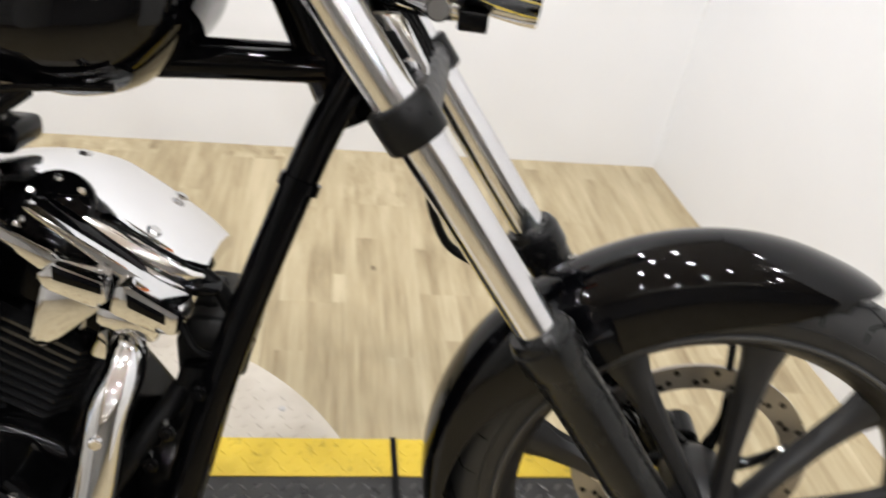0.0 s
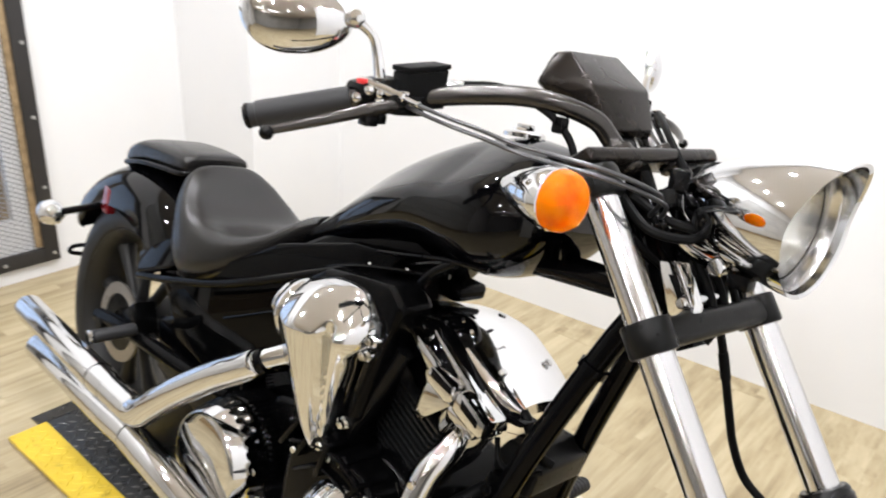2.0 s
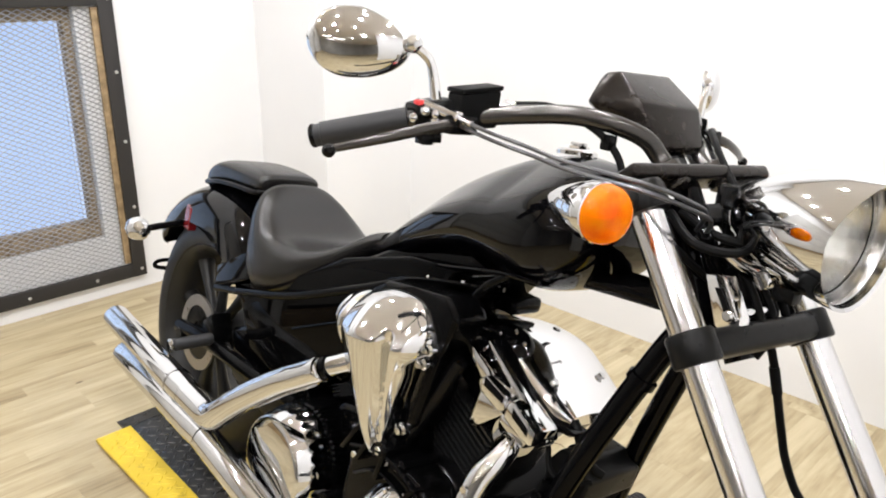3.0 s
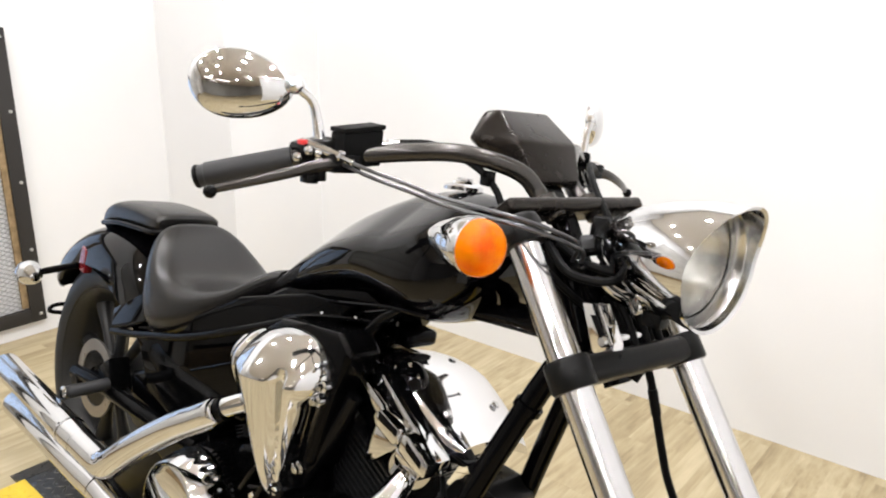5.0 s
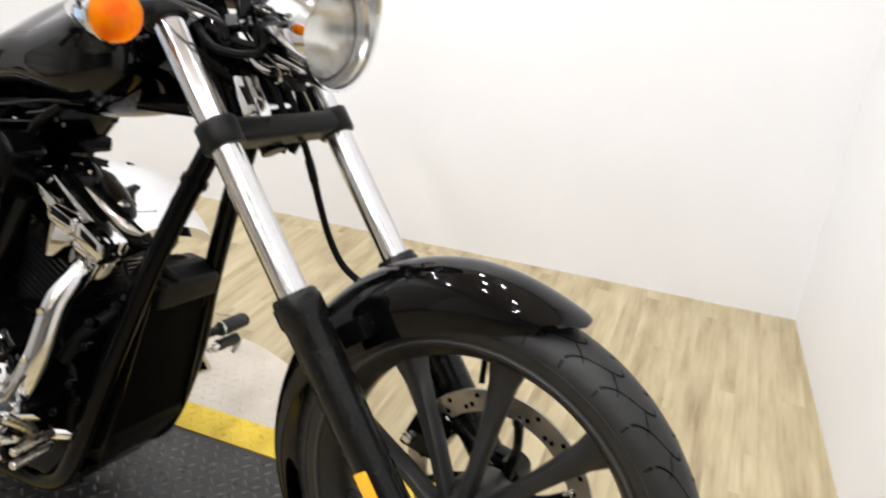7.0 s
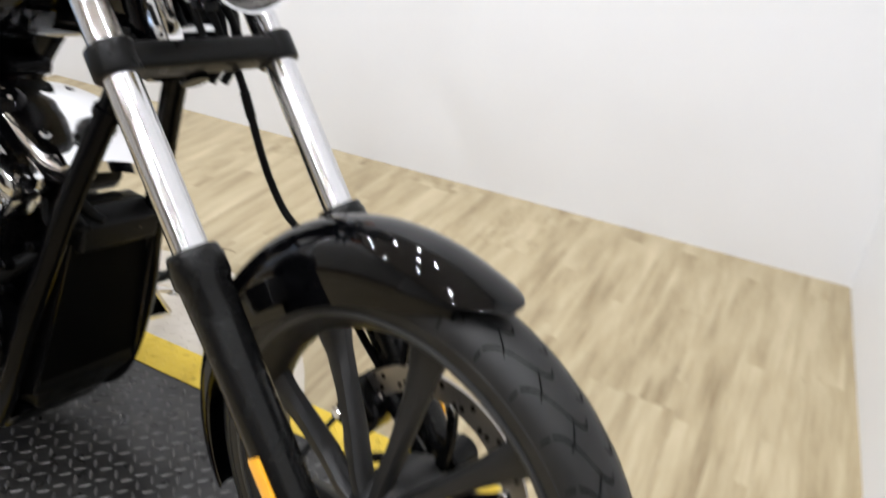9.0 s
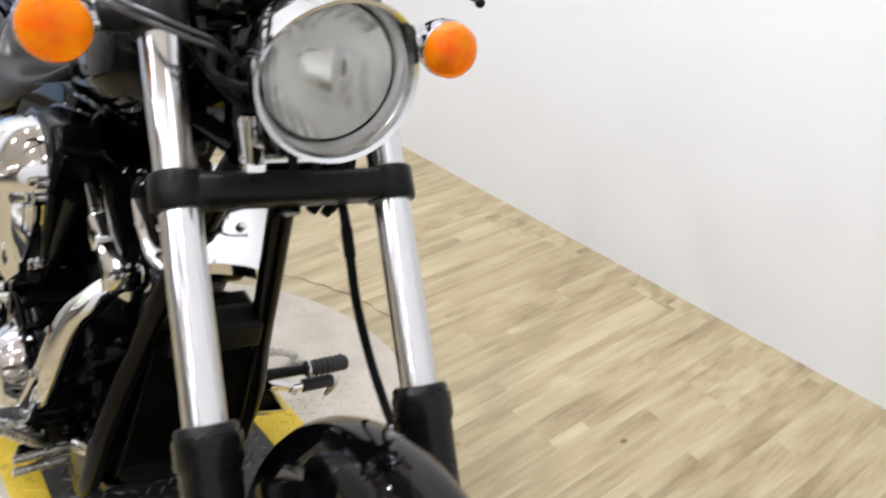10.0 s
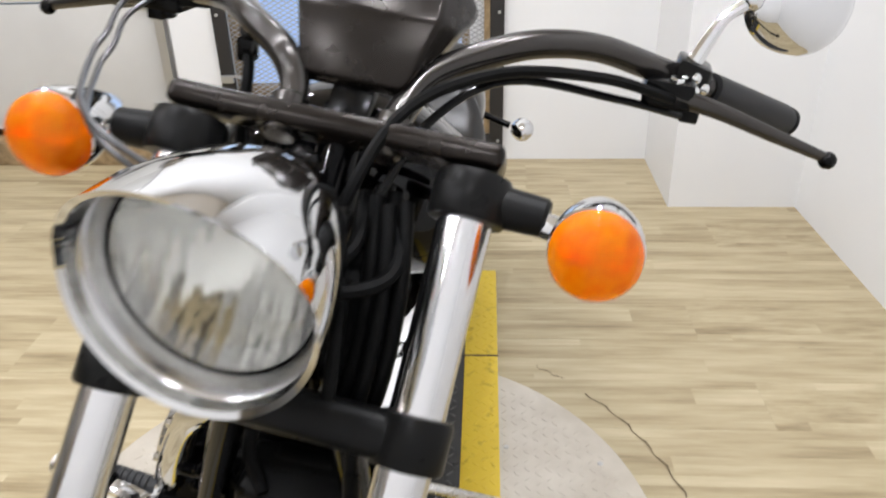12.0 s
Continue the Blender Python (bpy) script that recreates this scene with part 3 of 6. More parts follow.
tagged(new("floor_scratch", arc_strip(-0.98, 0.14, 0.70, 139, 146, 0.0018, 0.0012, 8)), "short dark scratch in the floor beside the turntable", "floor scratch", "", "structure")

# ---------------------------------------------------------------- the motorcycle
# bike frame: x forward from the front axle, y to its left, z up from the tyre contact
BIKE = Matrix.Translation((0.0016, 0.0014, 0.0092)) @ Matrix.Rotation(-0.0693, 4, "Z") @ Matrix.Rotation(-0.2212, 4, "X")
bike = empty("motorcycle", "black chopper style motorcycle leaning on its kickstand, chrome engine", "motorcycle", BIKE)
RAKE = radians(32)
PIVOT = Vector((0.092, 0, 0))
STEER = Matrix.Translation(PIVOT) @ Matrix.Rotation(-0.1387, 4, Vector((-math.sin(RAKE), 0, math.cos(RAKE)))) @ Matrix.Translation(-PIVOT)
FA = radians(37.9)
DN = Vector((math.sin(FA), 0, -math.cos(FA)))
FW_ = Vector((math.cos(FA), 0, math.sin(FA)))
HW = 0.1288


def fork(s, y=0.0, f=0.0):
    """A point s metres down the fork line from the lower clamp, f ahead of it."""
    return Vector((-0.416, y, 0.820)) + DN * s + FW_ * f


def sp(name, bm, material, parent=None, label="", smooth=True):
    """A part that turns with the handlebar."""
    return part(name, bm, material, parent or bike, label, smooth, STEER)


AXLE = Vector((0, 0, 0.345))


def wheel_pt(r, deg, y=0.0, c=AXLE):
    return Vector((c.x + r * math.cos(radians(deg)), y, c.z + r * math.sin(radians(deg))))


# front wheel
R = 0.338
wheel = sp("front_wheel", lathe([(-0.062, 0.018), (-0.062, 0.03), (-0.045, 0.034), (-0.03, 0.05), (0.03, 0.05), (0.05, 0.04), (0.066, 0.03), (0.066, 0.018)], AXLE, (0, 1, 0), 40), "rim", None, "satin black cast hub")
sp("tyre", lathe([(-0.030, 0.262), (-0.043, 0.27), (-0.048, 0.284), (-0.0475, 0.3), (-0.041, 0.317), (-0.029, 0.330), (-0.012, 0.3372), (0, R), (0.012, 0.3372), (0.029, 0.330), (0.041, 0.317), (0.0475, 0.3), (0.048, 0.284), (0.043, 0.27), (0.030, 0.262)], AXLE, (0, 1, 0), 96, True), "rubber", wheel, "black rubber front tyre with curved grooves")
sp("rim", lathe([(-0.04, 0.276), (-0.0455, 0.273), (-0.046, 0.267), (-0.041, 0.262), (-0.026, 0.252), (-0.014, 0.243), (0.014, 0.243), (0.026, 0.252), (0.04, 0.262), (0.043, 0.268), (0.04, 0.274)], AXLE, (0, 1, 0), 96, True), "rim", wheel)
for k in range(9):
    a = 46 + 40 * k
    loops = []
    for r_, w_, y_, t_ in ((0.028, 0.011, -0.052, 0.016), (0.06, 0.011, -0.046, 0.017), (0.11, 0.0125, -0.03, 0.016), (0.17, 0.016, -0.016, 0.014), (0.215, 0.021, -0.008, 0.013), (0.25, 0.031, -0.003, 0.014)):
        c = wheel_pt(r_, a)
        tv = Vector((-math.sin(radians(a)), 0, math.cos(radians(a))))
        yv = Vector((0, 1, 0))
        loops.append([c + tv * w_ * cu + yv * (y_ + t_ * cv) for cu, cv in ((-1, -0.35), (-0.55, -0.95), (0, -1), (0.55, -0.95), (1, -0.35), (1, 0.6), (0.6, 1), (-0.6, 1), (-1, 0.6))])
    sp("spoke", rings(bmesh.new(), loops), "rim", wheel)
sp("hub_cap", lathe([(-0.03, 0.056), (-0.05, 0.049), (-0.064, 0.039), (-0.072, 0.034), (-0.074, 0.031), (-0.074, 0.018), (-0.06, 0.018)], AXLE, (0, 1, 0), 48), "rim", wheel, "satin black hub cone")
for y in (-1, 1):
    # raised lip, its highlight painted in by a lighter grey
    sp("rim_lip", lathe([(y * 0.0445, 0.2705), (y * 0.0492, 0.2715), (y * 0.0502, 0.274), (y * 0.0492, 0.2765), (y * 0.0445, 0.2775)], AXLE, (0, 1, 0), 96, True), "lip", wheel, "grey rim lip, lightened as a highlight")
    sp("sidewall_rib", lathe([(y * 0.0468, 0.2935), (y * 0.0492, 0.2945), (y * 0.0492, 0.2965), (y * 0.0468, 0.2975)], AXLE, (0, 1, 0), 96, True), "rubber", wheel)
sp("axle_nut", lathe([(-0.098, 0.0001), (-0.098, 0.012), (-0.09, 0.016), (-0.075, 0.018), (-0.06, 0.018)], AXLE, (0, 1, 0), 20), "satin", wheel)
# tread grooves: near-black strips just above the crown, groove shade put into their colour
def tyre_r(y):
    y = abs(y)
    return float(np.interp(y, [0, 0.012, 0.029, 0.041, 0.0475], [R, 0.3372, 0.330, 0.317, 0.3]))


GROOVES = []
for side in (-1, 1):
    for kind in (0, 1):
        path = []
        for i in range(13):
            u = i / 12
            y = side * ((0.002 + 0.0445 * u) if kind == 0 else (0.017 + 0.017 * u))
            a = (11.0 * u**1.3 - 2.6 * math.sin(2 * math.pi * u)) if kind == 0 else (9.5 - 5.0 * u)
            w = (0.42 if kind == 0 else 0.3) * math.sin(math.pi * (0.12 + 0.76 * u))
            path.append((y, a - w, a + w))
        GROOVES.append(path)
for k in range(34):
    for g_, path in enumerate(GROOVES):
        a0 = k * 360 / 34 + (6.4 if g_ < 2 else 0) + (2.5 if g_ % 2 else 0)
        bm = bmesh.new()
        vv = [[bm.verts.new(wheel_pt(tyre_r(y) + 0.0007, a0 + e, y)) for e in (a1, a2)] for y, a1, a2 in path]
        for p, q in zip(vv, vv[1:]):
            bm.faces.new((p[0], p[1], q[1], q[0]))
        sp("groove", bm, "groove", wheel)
sp("valve", rod(wheel_pt(0.243, 95, -0.002), wheel_pt(0.205, 95, -0.01), 0.005, 8), "satin", wheel)

# brake disc and caliper on the left of the wheel
disc = sp("brake_disc", lathe([(0.058, 0.127), (0.058, 0.163), (0.063, 0.163), (0.063, 0.127)], AXLE, (0, 1, 0), 72, True), "disc", wheel, "drilled steel brake disc")
# dark plugs stand for the drilled holes, shade put into their colour
for k in range(36):
    for j in range(2):
        p = wheel_pt(0.136 + 0.017 * ((k + j) % 2) + 0.003 * j, k * 10 + 5 * j)
        if j == 0 or k % 2:
            sp("hole", rod(p + Vector((0, 0.0573, 0)), p + Vector((0, 0.0637, 0)), 0.0042, 8), "groove", disc)
for k in range(6):
    a = 20 + 60 * k
    sp("carrier_arm", tube([wheel_pt(0.035, a - 22, 0.056), wheel_pt(0.085, a - 9, 0.057), wheel_pt(0.133, a, 0.0575)], [0.011, 0.008, 0.008], 8, 4), "satin", disc)
    sp("rivet", bolt(wheel_pt(0.128, a, 0.056), (0, -1, 0), 0.009, 0.005), "bolt", disc)
cal = sp("brake_caliper", hull([wheel_pt(r_, a_, y_) for r_ in (0.105, 0.172) for a_ in (142, 172) for y_ in (0.03, 0.098)], 0.008), "satin", None, "black two-piston front brake caliper")
sp("caliper_bolt", bolt(wheel_pt(0.125, 150, 0.03), (0, -1, 0), 0.01, 0.008), "bolt", cal)
sp("caliper_bolt", bolt(wheel_pt(0.155, 164, 0.03), (0, -1, 0), 0.01, 0.008), "bolt", cal)

# front fender: arched sheet with rounded crown
FEN = [(70.5, 0.3595, 0.329, 0.0525), (72, 0.361, 0.328, 0.0535), (80, 0.367, 0.316, 0.056), (90, 0.376, 0.302, 0.058), (100, 0.383, 0.293, 0.0595), (112, 0.387, 0.287, 0.06), (125, 0.388, 0.284, 0.061), (138, 0.387, 0.288, 0.061), (150, 0.385, 0.306, 0.06), (165, 0.379, 0.327, 0.059), (182, 0.371, 0.339, 0.058), (198, 0.363, 0.34, 0.056), (206, 0.357, 0.342, 0.052)]
line = smooth_line(FEN, 4)
loops = []
for a, rt, re_, w in line:
    outer = [(w * math.sin(t), re_ + (rt - re_) * max(math.cos(t), 0) ** 0.55) for t in np.linspace(-math.pi / 2, math.pi / 2, 25)]
    outer = [(y * (1.0 if abs(y) < w * 0.99 else 1.0), r_) for y, r_ in outer]
    inner = [(y * 0.955, r_ - (0.003 if abs(y) < w * 0.97 else 0.0)) for y, r_ in outer[::-1]]
    skew = 8.0 * min(max((88 - a) / 16, 0), 1)
    loops.append([wheel_pt(r_, a + skew * min(abs(y) / w, 1) ** 2.5, y) for y, r_ in outer + inner])
fender = sp("front_fender", rings(bmesh.new(), loops), "paint", None, "glossy black painted front fender")
for y in (-1, 1):
    sp("fender_stay", hull([wheel_pt(r_, a_, y * y_) for r_ in (0.3, 0.335) for a_ in (124, 134) for y_ in (0.058, 0.088)], 0.004), "satin", fender)
sp("fender_bolt", join(rod((-0.218, 0.045, 0.618), (-0.216, 0.064, 0.632), 0.011, 14, 0.002), bolt((-0.216, 0.064, 0.632), (0.1, 0.7, 0.6), 0.007, 0.004)), "chrome", fender, "chrome fender bolt")

# fork legs, tubes, clamps
for y in (-HW, HW):
    sp("fork_tube", rod(fork(-0.245, y), fork(0.30, y), 0.0232, 32), "fork_chrome", None, "hard chromed fork tube")
    leg = sp("fork_leg", tube([fork(0.236, y), fork(0.24, y), fork(0.268, y), fork(0.275, y), fork(0.33, y), fork(0.5, y), fork(0.61, y), fork(0.655, y), fork(0.662, y)], [0.028, 0.0365, 0.0365, 0.033, 0.0315, 0.0305, 0.03, 0.026, 0.012], 28, 1), "leg", None, "satin black lower fork leg")
    sp("dust_seal", lathe([(0.228, 0.0235), (0.228, 0.031), (0.232, 0.034), (0.24, 0.034)], fork(0, y), DN, 28), "leg", leg)
    sp("axle_clamp", join(rod(AXLE + Vector((0, y * 0.72, 0)), AXLE + Vector((0, y * 1.15, 0)), 0.026, 24, 0.004), hull([fork(0.56, y - 0.015), fork(0.56, y + 0.015), fork(0.64, y - 0.015), fork(0.64, y + 0.015), AXLE + Vector((0.015, y - 0.015, 0.02)), AXLE + Vector((0.015, y + 0.015, 0.02)), AXLE + Vector((0.005, y - 0.015, -0.025)), AXLE + Vector((0.005, y + 0.015, -0.025))], 0.006)), "satin", leg)
    sp("clamp_bolt", bolt(fork(0.625, y * 1.235, 0.0), (0, y, 0), 0.011, 0.008), "bolt", leg)
    side = 1 if y > 0 else -1
    refl = sp("reflector", box(0, 0, 0, 0.021, 0.006, 0.086, 0.002), "reflector", leg, "amber side reflector")
    refl.data.transform(STEER @ Matrix.Translation(fork(0.535, y + side * 0.0325, 0.004)) @ Matrix.Rotation(-FA, 4, "Y") @ STEER.inverted())

clamp = sp("lower_clamp", box(0, 0, 0, 0.052, 0.3, 0.038, 0.0145, 4), "shroud", None, "satin black lower triple clamp")
clamp.data.transform(STEER @ Matrix.Translation(fork(-0.024)) @ Matrix.Rotation(-FA, 4, "Y") @ STEER.inverted())
for y in (-HW, HW):
    sp("collar", lathe([(-0.046, 0.024), (-0.045, 0.0295), (-0.042, 0.0315), (-0.006, 0.0315), (-0.003, 0.0295), (-0.002, 0.024)], fork(0, y), DN, 28), "shroud", clamp)
bridge = sp("top_bridge", box(0, 0, 0, 0.048, 0.3, 0.022, 0.0095, 4), "bronze", None, "dark bronze satin top bridge")
bridge.data.transform(STEER @ Matrix.Translation(fork(-0.262, 0, 0.0)) @ Matrix.Rotation(-FA, 4, "Y") @ STEER.inverted())
for y in (-HW, HW):
    side = 1 if y > 0 else -1
    sp("upper_collar", lathe([(-0.247, 0.02), (-0.246, 0.031), (-0.24, 0.0335), (-0.211, 0.0335), (-0.207, 0.0315), (-0.206, 0.024)], fork(0, y), DN, 28), "shroud", bridge)
    c = fork(-0.226, y)
    sp("signal_arm", rod(c + Vector((0, side * 0.02, 0)), c + Vector((0.004, side * 0.066, 0)), (0.0185, 0.0165), 20, 0.003), "shroud", bridge)

# turn signals
for side in (-1, 1):
    c = Vector((-0.53, side * 0.237, 0.992))
    arm = fork(-0.221, side * HW)
    sig = sp("turn_signal", lathe([(-0.088, 0.0001), (-0.086, 0.004), (-0.078, 0.011), (-0.06, 0.021), (-0.035, 0.0305), (-0.012, 0.0372), (0.0, 0.0385), (0.006, 0.0385), (0.008, 0.036)], c, (1, 0, 0.02), 40), "chrome", None, "chrome bullet turn signal body")
    sp("reflector_plate", lathe([(-0.012, 0.0001), (-0.01, 0.012), (-0.002, 0.026), (0.007, 0.0345), (0.008, 0.036)], c, (1, 0, 0.02), 32, False, False), "silver", sig, "mirrored signal reflector")
    for w in (0, 90):
        v = Vector((0, math.cos(radians(w)), math.sin(radians(w))))
        sp("rib", hull([c + Vector((x, 0, 0)) + v * u + Vector((0, e * v.z, -e * v.y)) for x in (0.006, 0.026) for u in (-0.025, 0.025) for e in (-0.0012, 0.0012)], 0), "amber_rib", sig, "amber inner rib")
    ln = sp("lens", lathe([(0.004, 0.0365), (0.012, 0.0375), (0.022, 0.0358), (0.031, 0.0298), (0.036, 0.021), (0.0385, 0.0095), (0.039, 0.0001)], c, (1, 0, 0.02), 40, False, False), "orange", sig, "amber turn signal lens")
    ln.visible_shadow = False
    sp("stem", rod(arm + Vector((0.004, side * 0.06, 0)), c + Vector((-0.015, -side * 0.028, 0)), 0.011, 16), "chrome", sig)

# headlamp: bullet shell with a peaked visor
HC = Vector((-0.327, 0, 1.0))
HR = 0.0855
prof = [(-0.178, 0.006, 0), (-0.172, 0.02, 0), (-0.155, 0.038, 0), (-0.12, 0.058, 0), (-0.08, 0.073, 0), (-0.04, 0.081, 0), (-0.012, HR, 0.0), (0.006, HR + 0.001, 1.0)]
loops = []
for s, r_, k in prof:
    loop = []
    for w in np.linspace(0, 2 * math.pi, 56, endpoint=False):
        up = max(math.cos(w), 0.0)
        peak = (0.031 * up**1.5 - 0.003) * k
        loop.append(HC + Vector((s + peak, r_ * math.sin(w) * (1 - 0.03 * k * up), r_ * math.cos(w))))
    loops.append(loop)
inner = [[HC + (p - HC) * 1.0 + Vector((-0.003, -(p - HC).y * 0.05, -(p - HC).z * 0.05)) for p in loops[-1]]]
inner.append([HC + Vector((-0.012, HR * 0.94 * math.sin(w), HR * 0.94 * math.cos(w))) for w in np.linspace(0, 2 * math.pi, 56, endpoint=False)])
lamp_shell = sp("headlamp", rings(bmesh.new(), loops + inner, False), "chrome", None, "chrome bullet headlamp shell with peaked visor")
sp("bezel", lathe([(-0.009, 0.0812), (-0.011, 0.0795), (-0.018, 0.0765), (-0.029, 0.0728), (-0.034, 0.0728), (-0.034, 0.0812)], HC, (1, 0, 0), 56, True), "ring", lamp_shell, "polished sloping lens ring")
sp("lens_seal", lathe([(-0.034, 0.0716), (-0.0285, 0.0717), (-0.0278, 0.0723), (-0.0285, 0.073), (-0.034, 0.073)], HC, (1, 0, 0), 56, True), "satin", lamp_shell, "thin black lens seal")
sp("reflector_bowl", lathe([(-0.098, 0.0001), (-0.097, 0.006), (-0.094, 0.014), (-0.088, 0.025), (-0.077, 0.039), (-0.064, 0.051), (-0.046, 0.0635), (-0.0305, 0.0717)], HC, (1, 0, 0), 40, False, False), "bowl", lamp_shell, "mirrored reflector bowl")
gl = sp("lens", lathe([(-0.016, 0.0001), (-0.0178, 0.03), (-0.022, 0.055), (-0.0285, 0.0717), (-0.0315, 0.0717), (-0.025, 0.055), (-0.0208, 0.03), (-0.019, 0.0001)], HC, (1, 0, 0), 56), "glass", lamp_shell, "clear fluted glass headlamp lens")
gl.visible_shadow = False
sp("headlamp_mount", join(tube([(-0.5, 0, 0.945), (-0.46, 0, 0.93), (-0.41, 0, 0.925), (-0.385, 0, 0.928)], [0.02, 0.018, 0.016, 0.014], 14), rod((-0.42, -0.035, 0.925), (-0.42, 0.035, 0.925), 0.013, 14, 0.002)), "chrome", lamp_shell)
sp("adjuster", box(-0.385, -0.03, 0.918, 0.03, 0.022, 0.02, 0.003), "satin", lamp_shell)

# steering column, brackets and clutter behind the headlamp
sp("steering_stem", rod(fork(-0.27, 0, -0.02), fork(0.0, 0, -0.035), 0.02, 20), "frame")
part("head_tube", rod((-0.495, 0, 0.795), (-0.592, 0, 0.985), 0.033, 28, 0.004), "frame", bike, "glossy black steering head")
sp("chrome_bracket", plate([(-0.487, 0.915), (-0.455, 0.92), (-0.422, 0.872), (-0.418, 0.848), (-0.436, 0.842), (-0.458, 0.852)], -0.058, -0.034, 0.005), "silver", None, "silver cast bracket under the headlamp")
sp("bracket_pin", rod((-0.44, -0.062, 0.872), (-0.44, 0.03, 0.872), 0.008, 12, 0.002), "chrome")
sp("bracket_slot", hull([(x, y, z) for x, z in ((-0.468, 0.902), (-0.458, 0.904), (-0.438, 0.878), (-0.446, 0.874)) for y in (-0.0592, -0.05)], 0.001), "matte")
for y in (0.0, 0.022, 0.045):
    sp("bracket_rod", tube([(-0.49, y, 0.935), (-0.452, y * 1.2, 0.9), (-0.43, y * 1.3, 0.868), (-0.425, y * 1.3, 0.85)], 0.006, 10), "matte")
for i, (y0, dz) in enumerate(((-0.05, 0.0), (-0.03, 0.012), (0.03, 0.006), (0.052, -0.008))):
    sp("wire", tube([(-0.56, y0 * 1.2, 0.98), (-0.5, y0 * 1.6, 0.955 + dz), (-0.46, y0, 0.95 + dz), (-0.44, y0 * 0.4, 0.965)], 0.0065, 8), "matte")
for x, y, z, s in ((-0.505, -0.04, 0.99, 0.03), (-0.49, 0.035, 0.985, 0.028), (-0.515, -0.005, 1.012, 0.034), (-0.48, -0.03, 0.955, 0.024), (-0.5, -0.055, 0.962, 0.022), (-0.47, 0.02, 0.945, 0.024), (-0.53, -0.03, 0.95, 0.03)):
    sp("connector", box(x, y, z, s, s * 0.8, s * 0.6, s * 0.12, 1, Matrix.Rotation(x * 40 + y * 30, 4, Vector((0.4, 1, 0.3)).normalized())), "satin")
sp("ignition_cap", lathe([(0, 0.026), (0.008, 0.026), (0.011, 0.02), (0.011, 0.0001)], fork(-0.275, 0, -0.045), -DN, 28), "white_tip", None, "cream ring on the steering nut")

for dx, dy, r_ in ((0, 0, 0.008), (0.012, 0.014, 0.007), (-0.014, 0.012, 0.0075), (0.0, 0.026, 0.007), (-0.024, 0.0, 0.009)):
    sp("hose", tube([(-0.55 + dx, 0.05 + dy, 0.985), (-0.51 + dx, 0.062 + dy, 0.94), (-0.48 + dx, 0.066 + dy, 0.885), (-0.462 + dx, 0.06 + dy, 0.83), (-0.47 + dx, 0.045 + dy, 0.79)], r_, 10), "matte")
sp("harness", hull([(x, y, z) for x, z in ((-0.56, 0.93), (-0.505, 0.92), (-0.47, 0.84), (-0.5, 0.82)) for y in (0.03, 0.075)], 0.012, 3), "matte", None, "taped black wiring harness")

# front brake hose
sp("brake_hose", tube([(-0.455, 0.07, 0.83), (-0.44, 0.08, 0.787), (-0.425, 0.088, 0.735), (-0.412, 0.095, 0.69), (-0.4, 0.106, 0.645), (-0.375, 0.116, 0.6), (-0.33, 0.115, 0.578), (-0.27, 0.113, 0.55), (-0.2, 0.108, 0.48), (-0.13, 0.1, 0.43)], 0.0062, 10), "matte", None, "black front brake hose")
sp("hose_sleeve", tube([(-0.438, 0.081, 0.78), (-0.427, 0.087, 0.742)], 0.0076, 10, 1), "matte")

# handlebar, grips, controls
BAR = [(-0.575, 0.046, 1.02), (-0.605, 0.05, 1.048), (-0.622, 0.07, 1.072), (-0.65, 0.11, 1.086), (-0.69, 0.15, 1.09), (-0.745, 0.2, 1.08), (-0.79, 0.262, 1.066), (-0.845, 0.333, 1.05), (-0.9, 0.405, 1.022)]
BAR_L = [(-0.575, 0.046, 1.02), (-0.61, 0.048, 1.042), (-0.645, 0.062, 1.066), (-0.68, 0.1, 1.084), (-0.715, 0.145, 1.096), (-0.755, 0.2, 1.094), (-0.795, 0.262, 1.075), (-0.845, 0.333, 1.05), (-0.9, 0.405, 1.022)]
bar = sp("handlebar", join(tube([(x, -y, z) for x, y, z in BAR], 0.0138, 16), tube(BAR_L, 0.0138, 16)), "bar", None, "dark satin swept handlebar")
